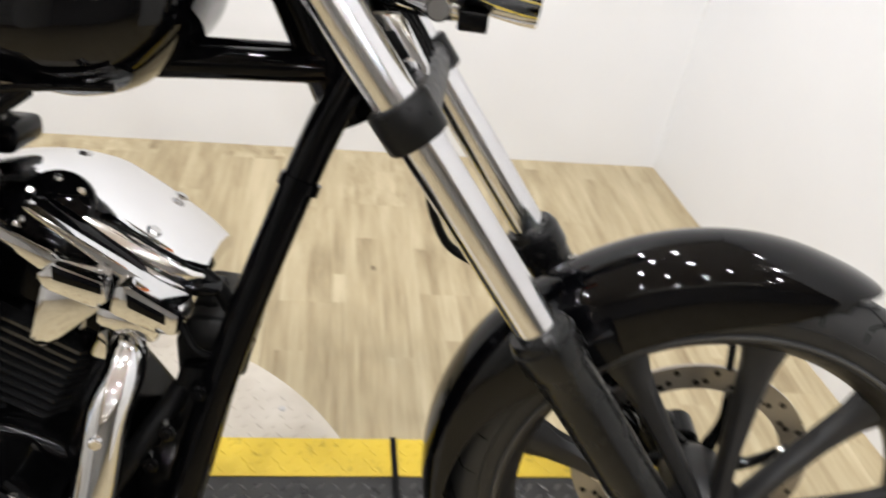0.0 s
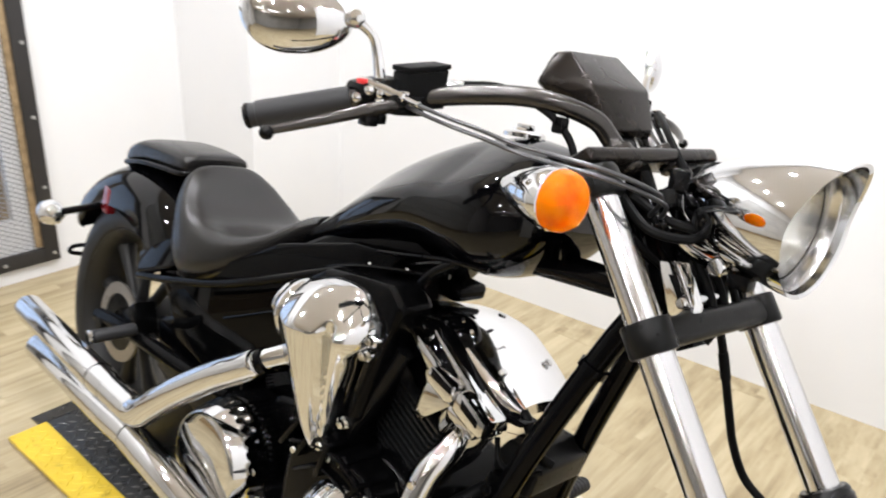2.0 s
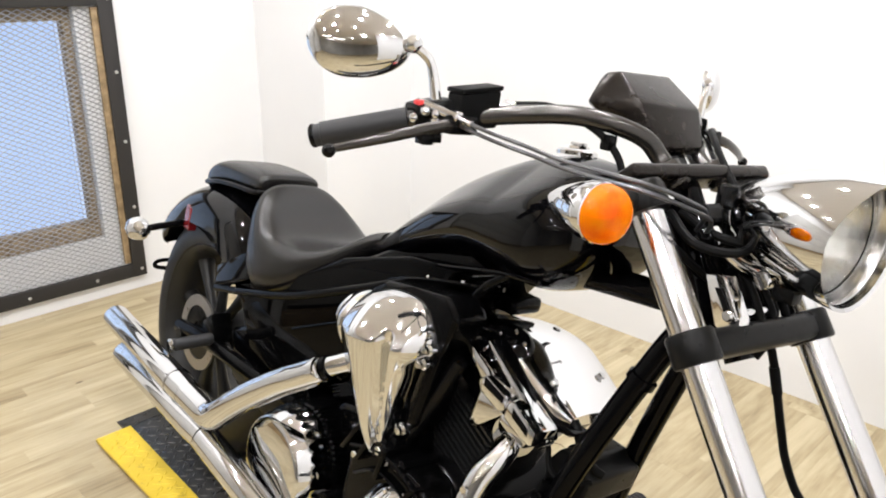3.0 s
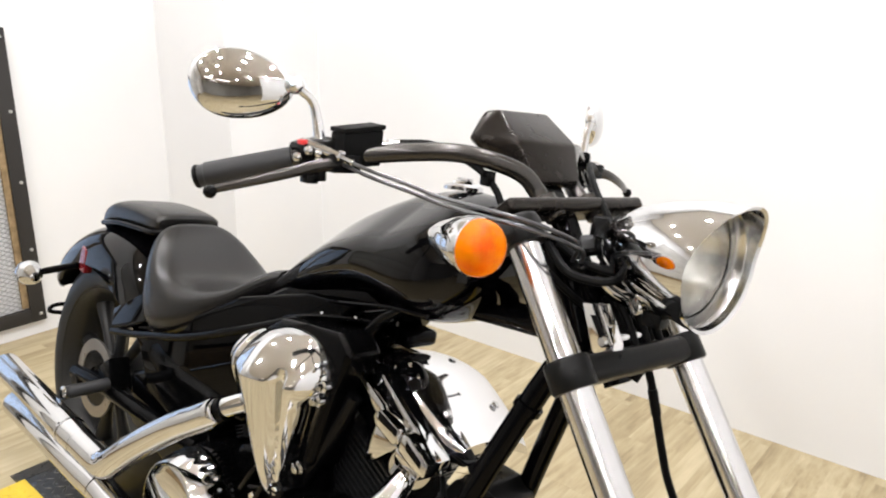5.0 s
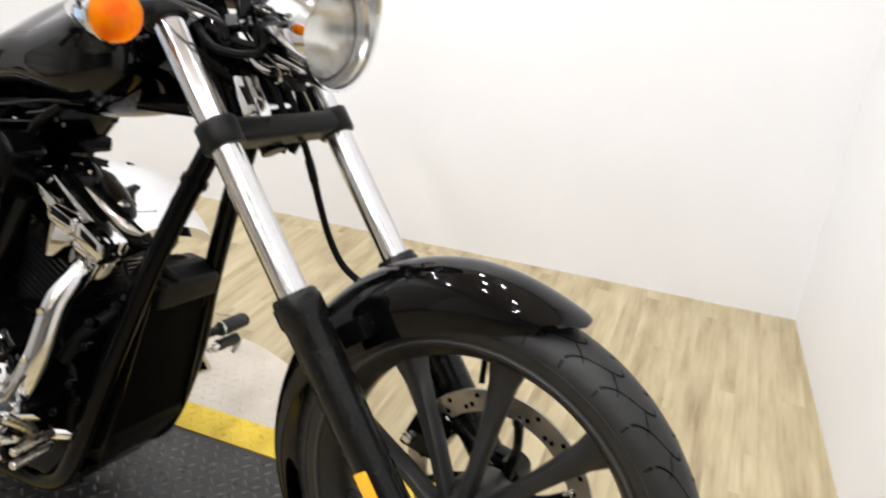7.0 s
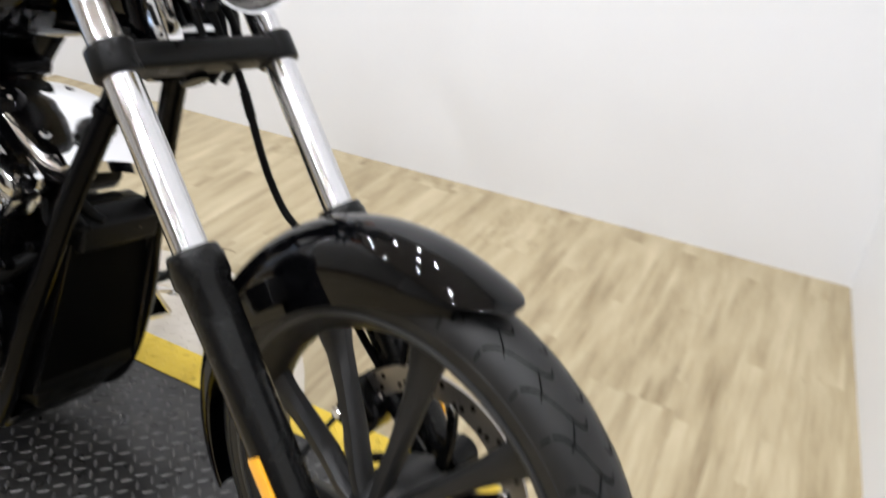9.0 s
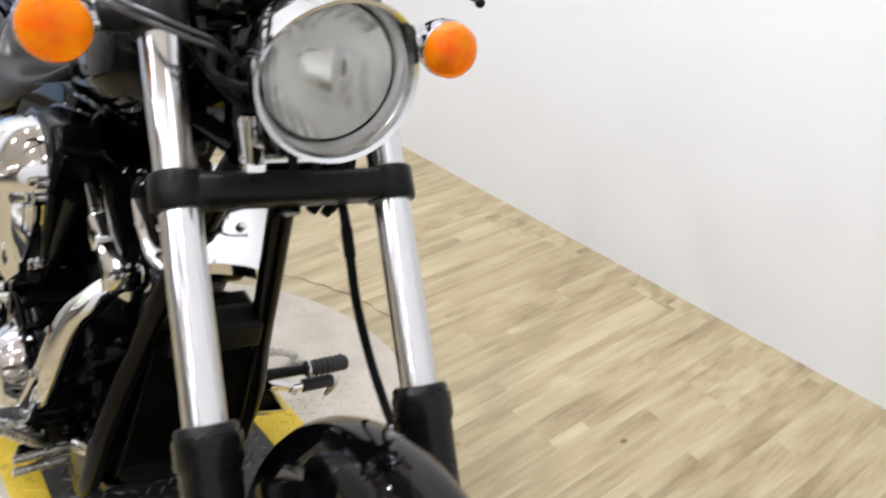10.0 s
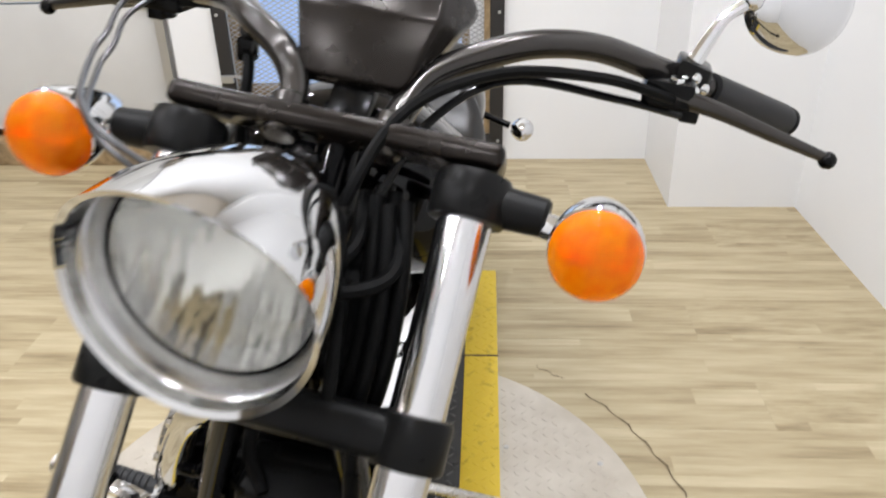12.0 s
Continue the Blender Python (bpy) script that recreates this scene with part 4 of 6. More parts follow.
for s in (-1, 1):
    sp("riser", rod((-0.562, s * 0.046, 1.015), (-0.592, s * 0.048, 1.042), 0.0165, 18, 0.003), "bar", bar)
    a, b = Vector((-0.838, s * 0.325, 1.053)), Vector((-0.92, s * 0.431, 1.012))
    d = (b - a).normalized()
    sp("grip", tube([a, a + d * 0.001, a + d * 0.006, b - d * 0.012, b - d * 0.011, b], [0.012, 0.0185, 0.0185, 0.0185, 0.0165, 0.0165], 24, 1), "grip", bar, "black rubber handgrip")
    sp("bar_end", rod(b - d * 0.004, b + d * 0.006, 0.0175, 20, 0.003), "satin", bar)
    sp("switch_housing", join(hull([a + d * t + Vector((ox, 0, oz)) for t in (-0.055, -0.002) for ox in (-0.022, 0.022) for oz in (-0.024, 0.024)], 0.007), box(*(a + d * -0.02 + Vector((0.012, 0, -0.03))), 0.022, 0.02, 0.014, 0.003), box(*(a + d * -0.04 + Vector((0.005, 0, -0.032))), 0.016, 0.014, 0.014, 0.003)), "satin", bar)
    p0 = Vector((-0.775, s * 0.285, 1.058))
    sp("lever_bracket", hull([p0 + Vector((ox, s * oy, oz)) for ox in (-0.06, 0.012) for oy in (-0.03, 0.02) for oz in (-0.014, 0.014)], 0.005), "satin", bar)
    lever = sp("lever", tube([p0 + Vector((0.005, 0, 0)), p0 + Vector((0.004, s * 0.05, -0.008)), p0 + Vector((-0.012, s * 0.11, -0.026)), (-0.813, s * 0.455, 1.012)], [0.0105, 0.0088, 0.0075, 0.0058], 12, 6, True, 0.7), "bar", bar, "satin black lever with ball end")
    sp("lever_ball", ball((-0.814, s * 0.460, 1.009), 0.0098, 2), "satin", lever)
sp("kill_switch", box(-0.822, -0.318, 1.08, 0.013, 0.017, 0.007, 0.002), "red_button", bar, "red engine stop switch")
for dx in (0, 0.014):
    sp("cable_end", rod((-0.838 + dx, -0.314, 1.079), (-0.775 + dx, -0.293, 1.068), 0.0068, 12, 0.0015), "chrome", bar)
    sp("cable_ferrule", rod((-0.775 + dx, -0.293, 1.068), (-0.745 + dx, -0.292, 1.064), 0.0045, 10, 0.001), "chrome", bar)
for s, top in ((-1, 1.07), (1, 1.062)):
    sp("mirror_clamp", join(rod((-0.812, s * 0.292, 1.045), (-0.812, s * 0.292, top + 0.012), 0.0125, 16, 0.002), bolt((-0.812, s * 0.292, top + 0.012), (0, 0, 1), 0.009, 0.006), ball((-0.8, s * 0.302, 1.056), 0.0115, 2)), "chrome", bar, "chrome mirror clamp")
    for k in range(3):
        p0 = Vector((-0.838, s * 0.325, 1.053)) + Vector((0.61, -s * 0.79, 0.3)).normalized() * (0.006 + 0.016 * k) + Vector((0.021, -0.004 if s > 0 else -0.012, 0.004 + 0.007 * (k % 2)))
        sp("housing_screw", ball(p0, 0.0075, 2), "chrome", bar, "small chrome cap")
    sp("pivot_bolt", bolt((-0.772, s * 0.285, 1.072), (0, 0, 1), 0.008, 0.004), "chrome", bar)
res = sp("brake_reservoir", hull([(x, y, z) for x in (-0.803, -0.766) for y, z in ((-0.287, 1.05), (-0.219, 1.056), (-0.287, 1.1), (-0.219, 1.11))], 0.004), "matte", None, "black brake fluid reservoir")
sp("reservoir_lid", hull([(x, y, z) for x in (-0.8045, -0.7645) for y, z in ((-0.2885, 1.1), (-0.2175, 1.11), (-0.2885, 1.107), (-0.2175, 1.117))], 0.002), "matte", res)
sp("banjo", join(rod((-0.79, -0.222, 1.078), (-0.785, -0.175, 1.088), 0.008, 10), bolt((-0.788, -0.19, 1.084), (0, 0.3, 1), 0.009, 0.01)), "bolt", res, "steel banjo fitting")
LOOP = [(-0.825, -0.294, 1.076), (-0.72, -0.291, 1.062), (-0.645, -0.262, 1.05), (-0.594, -0.245, 1.042), (-0.5, -0.19, 1.032), (-0.472, -0.125, 1.012), (-0.485, -0.085, 0.995), (-0.52, -0.05, 0.965)]
sp("throttle_cable", tube(LOOP, 0.003, 8), "cable", None, "silver braided throttle cable")
sp("throttle_cable", tube([(x + 0.004, y + 0.008, z - 0.011) for x, y, z in LOOP], 0.003, 8), "cable", None, "silver braided throttle cable")
sp("brake_line", tube([(-0.785, -0.175, 1.09), (-0.72, -0.16, 1.096), (-0.665, -0.128, 1.076), (-0.632, -0.108, 1.045), (-0.6, -0.1, 0.995), (-0.53, -0.06, 0.93), (-0.49, 0.02, 0.87), (-0.46, 0.06, 0.835)], 0.0055, 8), "matte", None, "black brake line along the handlebar")
sp("line_clip", box(-0.645, -0.115, 1.06, 0.018, 0.016, 0.022, 0.003), "satin")
sp("clutch_cable", tube([(-0.765, 0.285, 1.055), (-0.72, 0.215, 1.075), (-0.655, 0.125, 1.08), (-0.585, 0.06, 1.055), (-0.52, 0.035, 1.0), (-0.5, 0.02, 0.93), (-0.56, 0.0, 0.86)], 0.0055, 8), "matte", None, "black clutch cable")
sp("switch_cable", tube([(-0.8, 0.3, 1.03), (-0.74, 0.23, 1.052), (-0.67, 0.13, 1.07), (-0.6, 0.075, 1.04), (-0.545, 0.05, 0.98), (-0.53, 0.03, 0.93)], 0.0042, 8), "satin", None, "thin black switch cable")

# instrument pod
def pod(z_lift=0.0):
    half = [(-0.703, 0.055, 1.158), (-0.728, 0.06, 1.153), (-0.724, 0.088, 1.112), (-0.742, 0.072, 1.106), (-0.676, 0.078, 1.102), (-0.608, 0.048, 1.062), (-0.618, 0.042, 1.05), (-0.68, 0.06, 1.068), (-0.643, 0.066, 1.117)]
    return hull([(x, s * y, z) for x, y, z in half for s in (-1, 1)], 0.0045, 3)


meter = sp("instrument_pod", pod(), "bronze", None, "dark bronze faceted instrument pod")
sp("instrument_stay", hull([(x, y, z) for x, z in ((-0.6, 1.03), (-0.625, 1.06), (-0.66, 1.07), (-0.61, 1.025)) for y in (-0.02, 0.02)], 0.003), "satin", meter)

# mirrors
for s in (-1, 1):
    lift = -0.008 if s > 0 else 0.0
    out = 0.016 if s > 0 else 0.0
    sp_base = [(-0.812, s * 0.292, 1.066), (-0.82, s * (0.295 + out / 2), 1.09), (-0.828, s * (0.298 + out), 1.118), (-0.832, s * (0.306 + out), 1.14 + lift), (-0.842, s * (0.325 + out), 1.156 + lift)]
    mirror = sp("mirror", tube(sp_base, [0.011, 0.009, 0.0075, 0.0068, 0.0075], 14), "chrome", None, "chrome mirror stem")
    C = Vector((-0.9 + 0.6 * out, s * (0.384 + out), 1.151 + lift))
    long_ = Vector((-0.63, s * 0.775, -0.03)).normalized()
    nrm = Vector((0.775, s * 0.63, 0.1)).normalized()
    high = nrm.cross(long_).normalized()
    if high.z < 0:
        high = -high
    loops = []
    for dep, k in ((0.026, 0.02), (0.0255, 0.3), (0.022, 0.6), (0.014, 0.86), (0.004, 0.985), (-0.004, 1.0), (-0.008, 0.97)):
        loop = []
        for w in np.linspace(0, 2 * math.pi, 44, endpoint=False):
            cu, cv = math.cos(w), math.sin(w)
            lu = 0.076 * cu * (1 + 0.06 * cv)
            hv = 0.05 * cv * (1 + 0.16 * cu) - 0.006 * max(-cu, 0)
            loop.append(C + long_ * lu * k + high * hv * k + nrm * dep)
        loops.append(loop)
    sp("mirror_shell", rings(bmesh.new(), loops), "chrome", mirror, "chrome teardrop mirror shell")
    glass = [[C + (p - C) * 0.93 - nrm * (0.0095 + 0.93 * -0.008 + 0.0 + e) for p in loops[-1]] for e in (0.0, 0.0012)]
    sp("mirror_glass", rings(bmesh.new(), glass), "mirror", mirror, "mirror glass")
    sp("mirror_knuckle", ball((-0.844, s * (0.326 + out), 1.158 + lift), 0.0135, 2), "chrome", mirror)

# ---- frame
for s in (-1, 1):
    part("down_tube", tube([(-0.5, s * 0.036, 0.85), (-0.536, s * 0.05, 0.765), (-0.588, s * 0.078, 0.61), (-0.622, s * 0.096, 0.49), (-0.655, s * 0.117, 0.36), (-0.702, s * 0.122, 0.215), (-0.75, s * 0.117, 0.15), (-0.85, s * 0.105, 0.125), (-1.15, s * 0.1, 0.125)], 0.0185, 18), "frame", bike, "glossy black frame down tube")
    part("spine_tube", tube([(-0.53, s * 0.022, 0.85), (-0.66, s * 0.03, 0.842), (-0.8, s * 0.04, 0.83)], 0.0165, 16), "frame", bike, "glossy black upper frame tube")
    part("seat_rail", tube([(-0.88, s * 0.1, 0.775), (-0.97, s * 0.12, 0.75), (-1.15, s * 0.142, 0.672), (-1.33, s * 0.15, 0.6), (-1.52, s * 0.15, 0.545), (-1.66, s * 0.145, 0.51)], 0.009, 14), "engine", bike, "glossy black seat rail")
    part("swingarm", tube([(-1.3, s * 0.11, 0.36), (-1.5, s * 0.135, 0.365), (-1.7, s * 0.14, 0.36), (-1.84, s * 0.14, 0.345)], [0.02, 0.019, 0.018, 0.018], 14), "engine", bike, "black swingarm leg")
part("neck_clip", lathe([(-0.006, 0.019), (-0.006, 0.0225), (0.006, 0.0225), (0.006, 0.019)], (-0.546, -0.0555, 0.735), (0.313, 0.169, 0.934), 20, True), "frame", bike, "black hose clip on the down tube")
part("tank_hose", tube([(-0.79, -0.1, 0.815), (-0.835, -0.11, 0.775), (-0.86, -0.1, 0.72), (-0.86, -0.05, 0.67)], 0.0085, 10), "satin", bike, "black hose below the tank")

# ---- tank: x, top, lower edge, half width
TANK = [(-1.262, 0.738, 0.716, 0.022), (-1.235, 0.753, 0.706, 0.04), (-1.19, 0.784, 0.712, 0.058), (-1.12, 0.841, 0.738, 0.082), (-1.05, 0.898, 0.762, 0.105), (-0.98, 0.943, 0.788, 0.124), (-0.9, 0.982, 0.81, 0.14), (-0.85, 0.999, 0.812, 0.146), (-0.8, 1.013, 0.806, 0.151), (-0.75, 1.020, 0.802, 0.153), (-0.705, 1.014, 0.815, 0.147), (-0.672, 0.994, 0.843, 0.132), (-0.65, 0.962, 0.872, 0.105), (-0.64, 0.935, 0.9, 0.06)]
ROOF = ((1.0, 0.0), (0.985, 0.11), (0.955, 0.21), (0.885, 0.3), (0.68, 0.475), (0.43, 0.695), (0.19, 0.895), (0.0, 1.0))
loops = []
for x, zt, zb, w in smooth_line(TANK, 5):
    loop = []
    for a in np.linspace(0, 2 * math.pi, 48, endpoint=False):
        c, s_ = math.cos(a), math.sin(a)
        h = zt - zb
        zc = zb + 0.42 * h
        if s_ >= 0:
            u = 7 * (a if c >= 0 else math.pi - a) / (math.pi / 2)
            ry, rz = (float(np.interp(u, range(8), [q[i] for q in ROOF])) for i in (0, 1))
            front = min(max((x + 0.83) / 0.15, 0), 1)
            y = w * math.copysign(ry + (abs(c) ** 0.82 - ry) * front, c)
            z = zc + (zt - zc) * (rz + (s_**0.88 - rz) * front)
        else:
            y = w * math.copysign(abs(c) ** 0.55, c) * (1 - 0.12 * s_ * s_)
            z = zc + (zc - zb) * math.copysign(abs(s_) ** 0.8, s_)
        loop.append((x, y, z))
    loops.append(loop)
tank = part("fuel_tank", rings(bmesh.new(), loops), "paint", bike, "glossy black teardrop fuel tank")
cap_ = part("filler_cap", lathe([(0, 0.034), (0.006, 0.034), (0.009, 0.03), (0.011, 0.02), (0.0145, 0.018), (0.0155, 0.0001)], (-0.79, 0.0, 1.016), (-0.08, 0, 1), 36), "chrome", tank, "chrome filler cap")
part("cap_key_cover", box(-0.79, 0, 1.034, 0.026, 0.014, 0.006, 0.002), "chrome", cap_)
part("tank_seam", tube([(-1.2, -0.056, 0.722), (-1.05, -0.098, 0.763), (-0.9, -0.13, 0.797), (-0.78, -0.14, 0.824), (-0.7, -0.136, 0.832)], 0.004, 8), "frame", tank)

# ---- seat
SEAT = [(-1.205, 0.772, 0.735, 0.035, 0.0), (-1.235, 0.762, 0.7, 0.062, 0.0), (-1.29, 0.722, 0.645, 0.1, 0.004), (-1.35, 0.698, 0.598, 0.132, 0.008), (-1.41, 0.69, 0.56, 0.15, 0.018), (-1.47, 0.7, 0.538, 0.157, 0.028), (-1.52, 0.73, 0.535, 0.152, 0.03), (-1.56, 0.766, 0.54, 0.134, 0.02), (-1.59, 0.785, 0.57, 0.114, 0.006), (-1.612, 0.78, 0.64, 0.09, 0.0)]
loops = []
for x, zt, zb, w, dish in smooth_line(SEAT, 4):
    loop = []
    for a in np.linspace(0, 2 * math.pi, 40, endpoint=False):
        c, s_ = math.cos(a), math.sin(a)
        y = w * math.copysign(abs(c) ** 0.6, c)
        zc = zb + 0.5 * (zt - zb)
        z = zc + (zt - zc) * math.copysign(abs(s_) ** 0.75, s_)
        if s_ > 0:
            z += 1.5 * dish * (abs(y) / w) ** 3 * s_ - dish * 0.3 * s_
        loop.append((x, y, z))
    loops.append(loop)
part("rider_seat", rings(bmesh.new(), loops), "leather", bike, "black grained vinyl bucket seat")
PAD = [(-1.628, 0.79, 0.755, 0.078), (-1.64, 0.799, 0.748, 0.084), (-1.7, 0.804, 0.742, 0.088), (-1.8, 0.8, 0.735, 0.089), (-1.87, 0.784, 0.722, 0.086), (-1.92, 0.756, 0.7, 0.074), (-1.945, 0.725, 0.688, 0.05)]
loops = []
for x, zt, zb, w in smooth_line(PAD, 4):
    loops.append([(x, w * math.copysign(abs(math.cos(a)) ** 0.5, math.cos(a)), (zt + zb) / 2 + (zt - zb) / 2 * math.copysign(abs(math.sin(a)) ** 0.65, math.sin(a))) for a in np.linspace(0, 2 * math.pi, 32, endpoint=False)])
pad = part("passenger_pad", rings(bmesh.new(), loops), "leather", bike, "small black vinyl passenger pad")
part("pad_trim", tube([(-1.9, -0.083, 0.722), (-1.8, -0.093, 0.742), (-1.7, -0.092, 0.75), (-1.64, -0.087, 0.752), (-1.626, -0.06, 0.756), (-1.624, 0.06, 0.756), (-1.64, 0.087, 0.752), (-1.7, 0.092, 0.75), (-1.8, 0.093, 0.742)], 0.007, 10), "satin", pad, "glossy bead round the pad")

# ---- rear wheel and fender
RC = Vector((-1.805, 0, 0.335))
rear = part("rear_wheel", lathe([(-0.09, 0.02), (-0.09, 0.04), (-0.06, 0.055), (0.06, 0.055), (0.09, 0.04), (0.09, 0.02)], RC, (0, 1, 0), 32), "rim", bike, "satin black rear hub")
part("tyre", lathe([(-0.08, 0.225), (-0.095, 0.236), (-0.1, 0.255), (-0.097, 0.278), (-0.085, 0.3), (-0.06, 0.318), (-0.03, 0.326), (0, 0.328), (0.03, 0.326), (0.06, 0.318), (0.085, 0.3), (0.097, 0.278), (0.1, 0.255), (0.095, 0.236), (0.08, 0.225)], RC, (0, 1, 0), 72, True), "rubber", rear, "wide black rear tyre")
part("rim", lathe([(-0.088, 0.237), (-0.092, 0.23), (-0.085, 0.222), (-0.05, 0.205), (0.05, 0.205), (0.085, 0.222), (0.092, 0.23), (0.088, 0.237)], RC, (0, 1, 0), 72, True), "rim", rear)
for k in range(9):
    a = 12 + 40 * k
    part("spoke", tube([wheel_pt(0.04, a, -0.05, RC), wheel_pt(0.12, a, -0.045, RC), wheel_pt(0.21, a, -0.035, RC)], [0.014, 0.014, 0.024], 10, 4), "rim", rear)
rdisc = part("brake_disc", lathe([(-0.108, 0.072), (-0.108, 0.1), (-0.102, 0.1), (-0.102, 0.072)], RC, (0, 1, 0), 56, True), "disc", rear, "steel rear brake disc")
part("disc_carrier", lathe([(-0.106, 0.03), (-0.106, 0.0715), (-0.1, 0.0715), (-0.1, 0.03)], RC, (0, 1, 0), 40, True), "satin", rdisc)
part("rear_caliper", hull([wheel_pt(r_, a_, y_, RC) for r_ in (0.085, 0.15) for a_ in (10, 40) for y_ in (-0.135, -0.08)], 0.008), "satin", bike, "black rear brake caliper")
part("axle_adjuster", rod((-1.805, -0.16, 0.335), (-1.805, -0.1, 0.335), 0.02, 16, 0.003), "satin", bike)
FENR = [(28, 0.36, 0.3, 0.118), (45, 0.382, 0.285, 0.13), (62, 0.398, 0.275, 0.134), (80, 0.402, 0.275, 0.134), (98, 0.401, 0.285, 0.131), (115, 0.397, 0.3, 0.126), (130, 0.392, 0.318, 0.12), (142, 0.386, 0.332, 0.112), (150, 0.378, 0.342, 0.098), (154, 0.37, 0.35, 0.075)]
loops = []
for a, rt, re_, w in smooth_line(FENR, 4):
    outer = [(w * math.sin(t), re_ + (rt - re_) * max(math.cos(t), 0) ** 0.62) for t in np.linspace(-math.pi / 2, math.pi / 2, 19)]
    inner = [(y * 0.97, r_ - (0.004 if abs(y) < w * 0.97 else 0)) for y, r_ in outer[::-1]]
    loops.append([wheel_pt(r_, a, y, RC) for y, r_ in outer + inner])
rf = part("rear_fender", rings(bmesh.new(), loops), "paint", bike, "glossy black wide rear fender")
part("fender_strut", hull([(-1.5, -0.135, 0.6), (-1.56, -0.135, 0.63), (-1.68, -0.14, 0.56), (-1.66, -0.14, 0.5), (-1.5, -0.15, 0.58), (-1.66, -0.152, 0.52)], 0.006), "frame", rf)
part("side_reflector", hull([Vector((-1.894, -0.118, 0.624)) + Vector((dx, dy, dz)) for dx, dz in ((-0.02, -0.028), (0.012, -0.034), (0.02, 0.028), (-0.012, 0.034)) for dy in (-0.012, 0.01)], 0.004), "red", bike, "red side reflector")
for s in (-1, 1):
    part("signal_stay", tube([(-1.95, s * 0.1, 0.6), (-1.945, s * 0.15, 0.592), (-1.935, s * 0.205, 0.585)], 0.009, 12), "satin", bike)
    rs = part("rear_signal", lathe([(-0.045, 0.0001), (-0.042, 0.012), (-0.025, 0.024), (0.0, 0.031), (0.006, 0.03)], (-1.935, s * 0.24, 0.582), (-1, 0, 0), 28), "chrome", bike, "chrome rear turn signal")
    part("lens", lathe([(0.004, 0.0295), (0.018, 0.027), (0.028, 0.014), (0.03, 0.0001)], (-1.935, s * 0.24, 0.582), (-1, 0, 0), 28), "glass", rs, "clear rear signal lens")
part("plate_bracket", tube([(-2.02, -0.04, 0.44), (-2.09, -0.06, 0.445), (-2.1, -0.105, 0.442), (-2.09, -0.115, 0.428), (-2.07, -0.06, 0.425), (-2.02, -0.04, 0.425)], 0.006, 8), "satin", bike, "black wire plate bracket")
part("passenger_peg", rod((-1.64, -0.15, 0.385), (-1.645, -0.245, 0.375), 0.015, 16, 0.003), "grip", bike, "black rubber passenger footpeg")
part("peg_tip", rod((-1.645, -0.245, 0.375), (-1.646, -0.256, 0.374), 0.017, 16, 0.004), "chrome", bike, "chrome passenger peg tip")
for y0, y1 in ((-0.128, -0.1), (0.1, 0.128)):
    part("side_panel", plate([(-0.87, 0.8), (-1.0, 0.785), (-1.2, 0.722), (-1.38, 0.62), (-1.5, 0.57), (-1.56, 0.5), (-1.5, 0.41), (-1.38, 0.39), (-1.25, 0.44), (-1.12, 0.52), (-1.02, 0.58), (-0.95, 0.7)], y0, y1, 0.008, 3), "panel", bike, "glossy black side panel below the seat")
part("under_seat", plate([(-0.845, 0.8), (-0.9, 0.815), (-1.1, 0.775), (-1.3, 0.66), (-1.5, 0.56), (-1.5, 0.42), (-1.2, 0.45), (-0.95, 0.66)], -0.08, 0.08, 0.01, 2), "engine", bike, "black frame box under the seat")
part("panel_crease", tube([(-1.08, -0.131, 0.64), (-1.2, -0.131, 0.585), (-1.33, -0.13, 0.525)], 0.0025, 8), "frame", bike)
part("shock_mount", plate([(-1.3, 0.45), (-1.5, 0.47), (-1.62, 0.42), (-1.6, 0.3), (-1.35, 0.25), (-1.22, 0.3)], -0.11, 0.11, 0.012, 3), "frame", bike)

# ---- engine
CR = Vector((-0.93, 0, 0.30))
for sgn, nm in ((1, "front"), (-1, "rear")):
    ax = Vector((sgn * math.sin(radians(26)), 0, math.cos(radians(26))))
    pr = Vector((math.cos(radians(26)), 0, -sgn * math.sin(radians(26))))

    def cyl(a, b, c, ax=ax, pr=pr):
        return CR + ax * a + pr * b + Vector((0, c, 0))

    block = part("cylinder", hull([cyl(a, b, c) for a in (0.1, 0.34) for b in (-0.06, 0.06) for c in (-0.075, 0.075)], 0.015, 3), "engine", bike, "black finned engine cylinder")
    for k in range(16):
        a = 0.118 + k * 0.0115
        e = 0.002
        part("cooling_fin", hull([cyl(a + da, b, c) for da in (-e, e) for b, c in ((-0.08, -0.075), (-0.064, -0.098), (0.05, -0.098), (0.066, -0.075), (0.066, 0.075), (0.05, 0.098), (-0.064, 0.098), (-0.08, 0.075))], 0), "fin", block)
    part("cylinder_head", hull([cyl(a, b, c) for a, w_ in ((0.315, 0.085), (0.345, 0.09), (0.385, 0.075)) for b in (-w_, w_) for c in (-0.1, 0.1)], 0.012, 3), "engine", bike, "black cylinder head")
part("crankcase", plate([(-1.19, 0.2), (-1.2, 0.36), (-1.13, 0.45), (-1.03, 0.47), (-0.93, 0.43), (-0.84, 0.47), (-0.76, 0.44), (-0.7, 0.36), (-0.7, 0.22), (-0.76, 0.15), (-1.1, 0.14)], -0.13, 0.13, 0.025, 4), "engine", bike, "black engine crankcase")
part("cam_cover", plate([(-0.99, 0.44), (-0.9, 0.475), (-0.8, 0.455), (-0.73, 0.38), (-0.72, 0.28), (-0.8, 0.21), (-0.93, 0.22), (-1.0, 0.32)], -0.2, -0.12, 0.02, 4), "engine", bike, "black right engine cover")
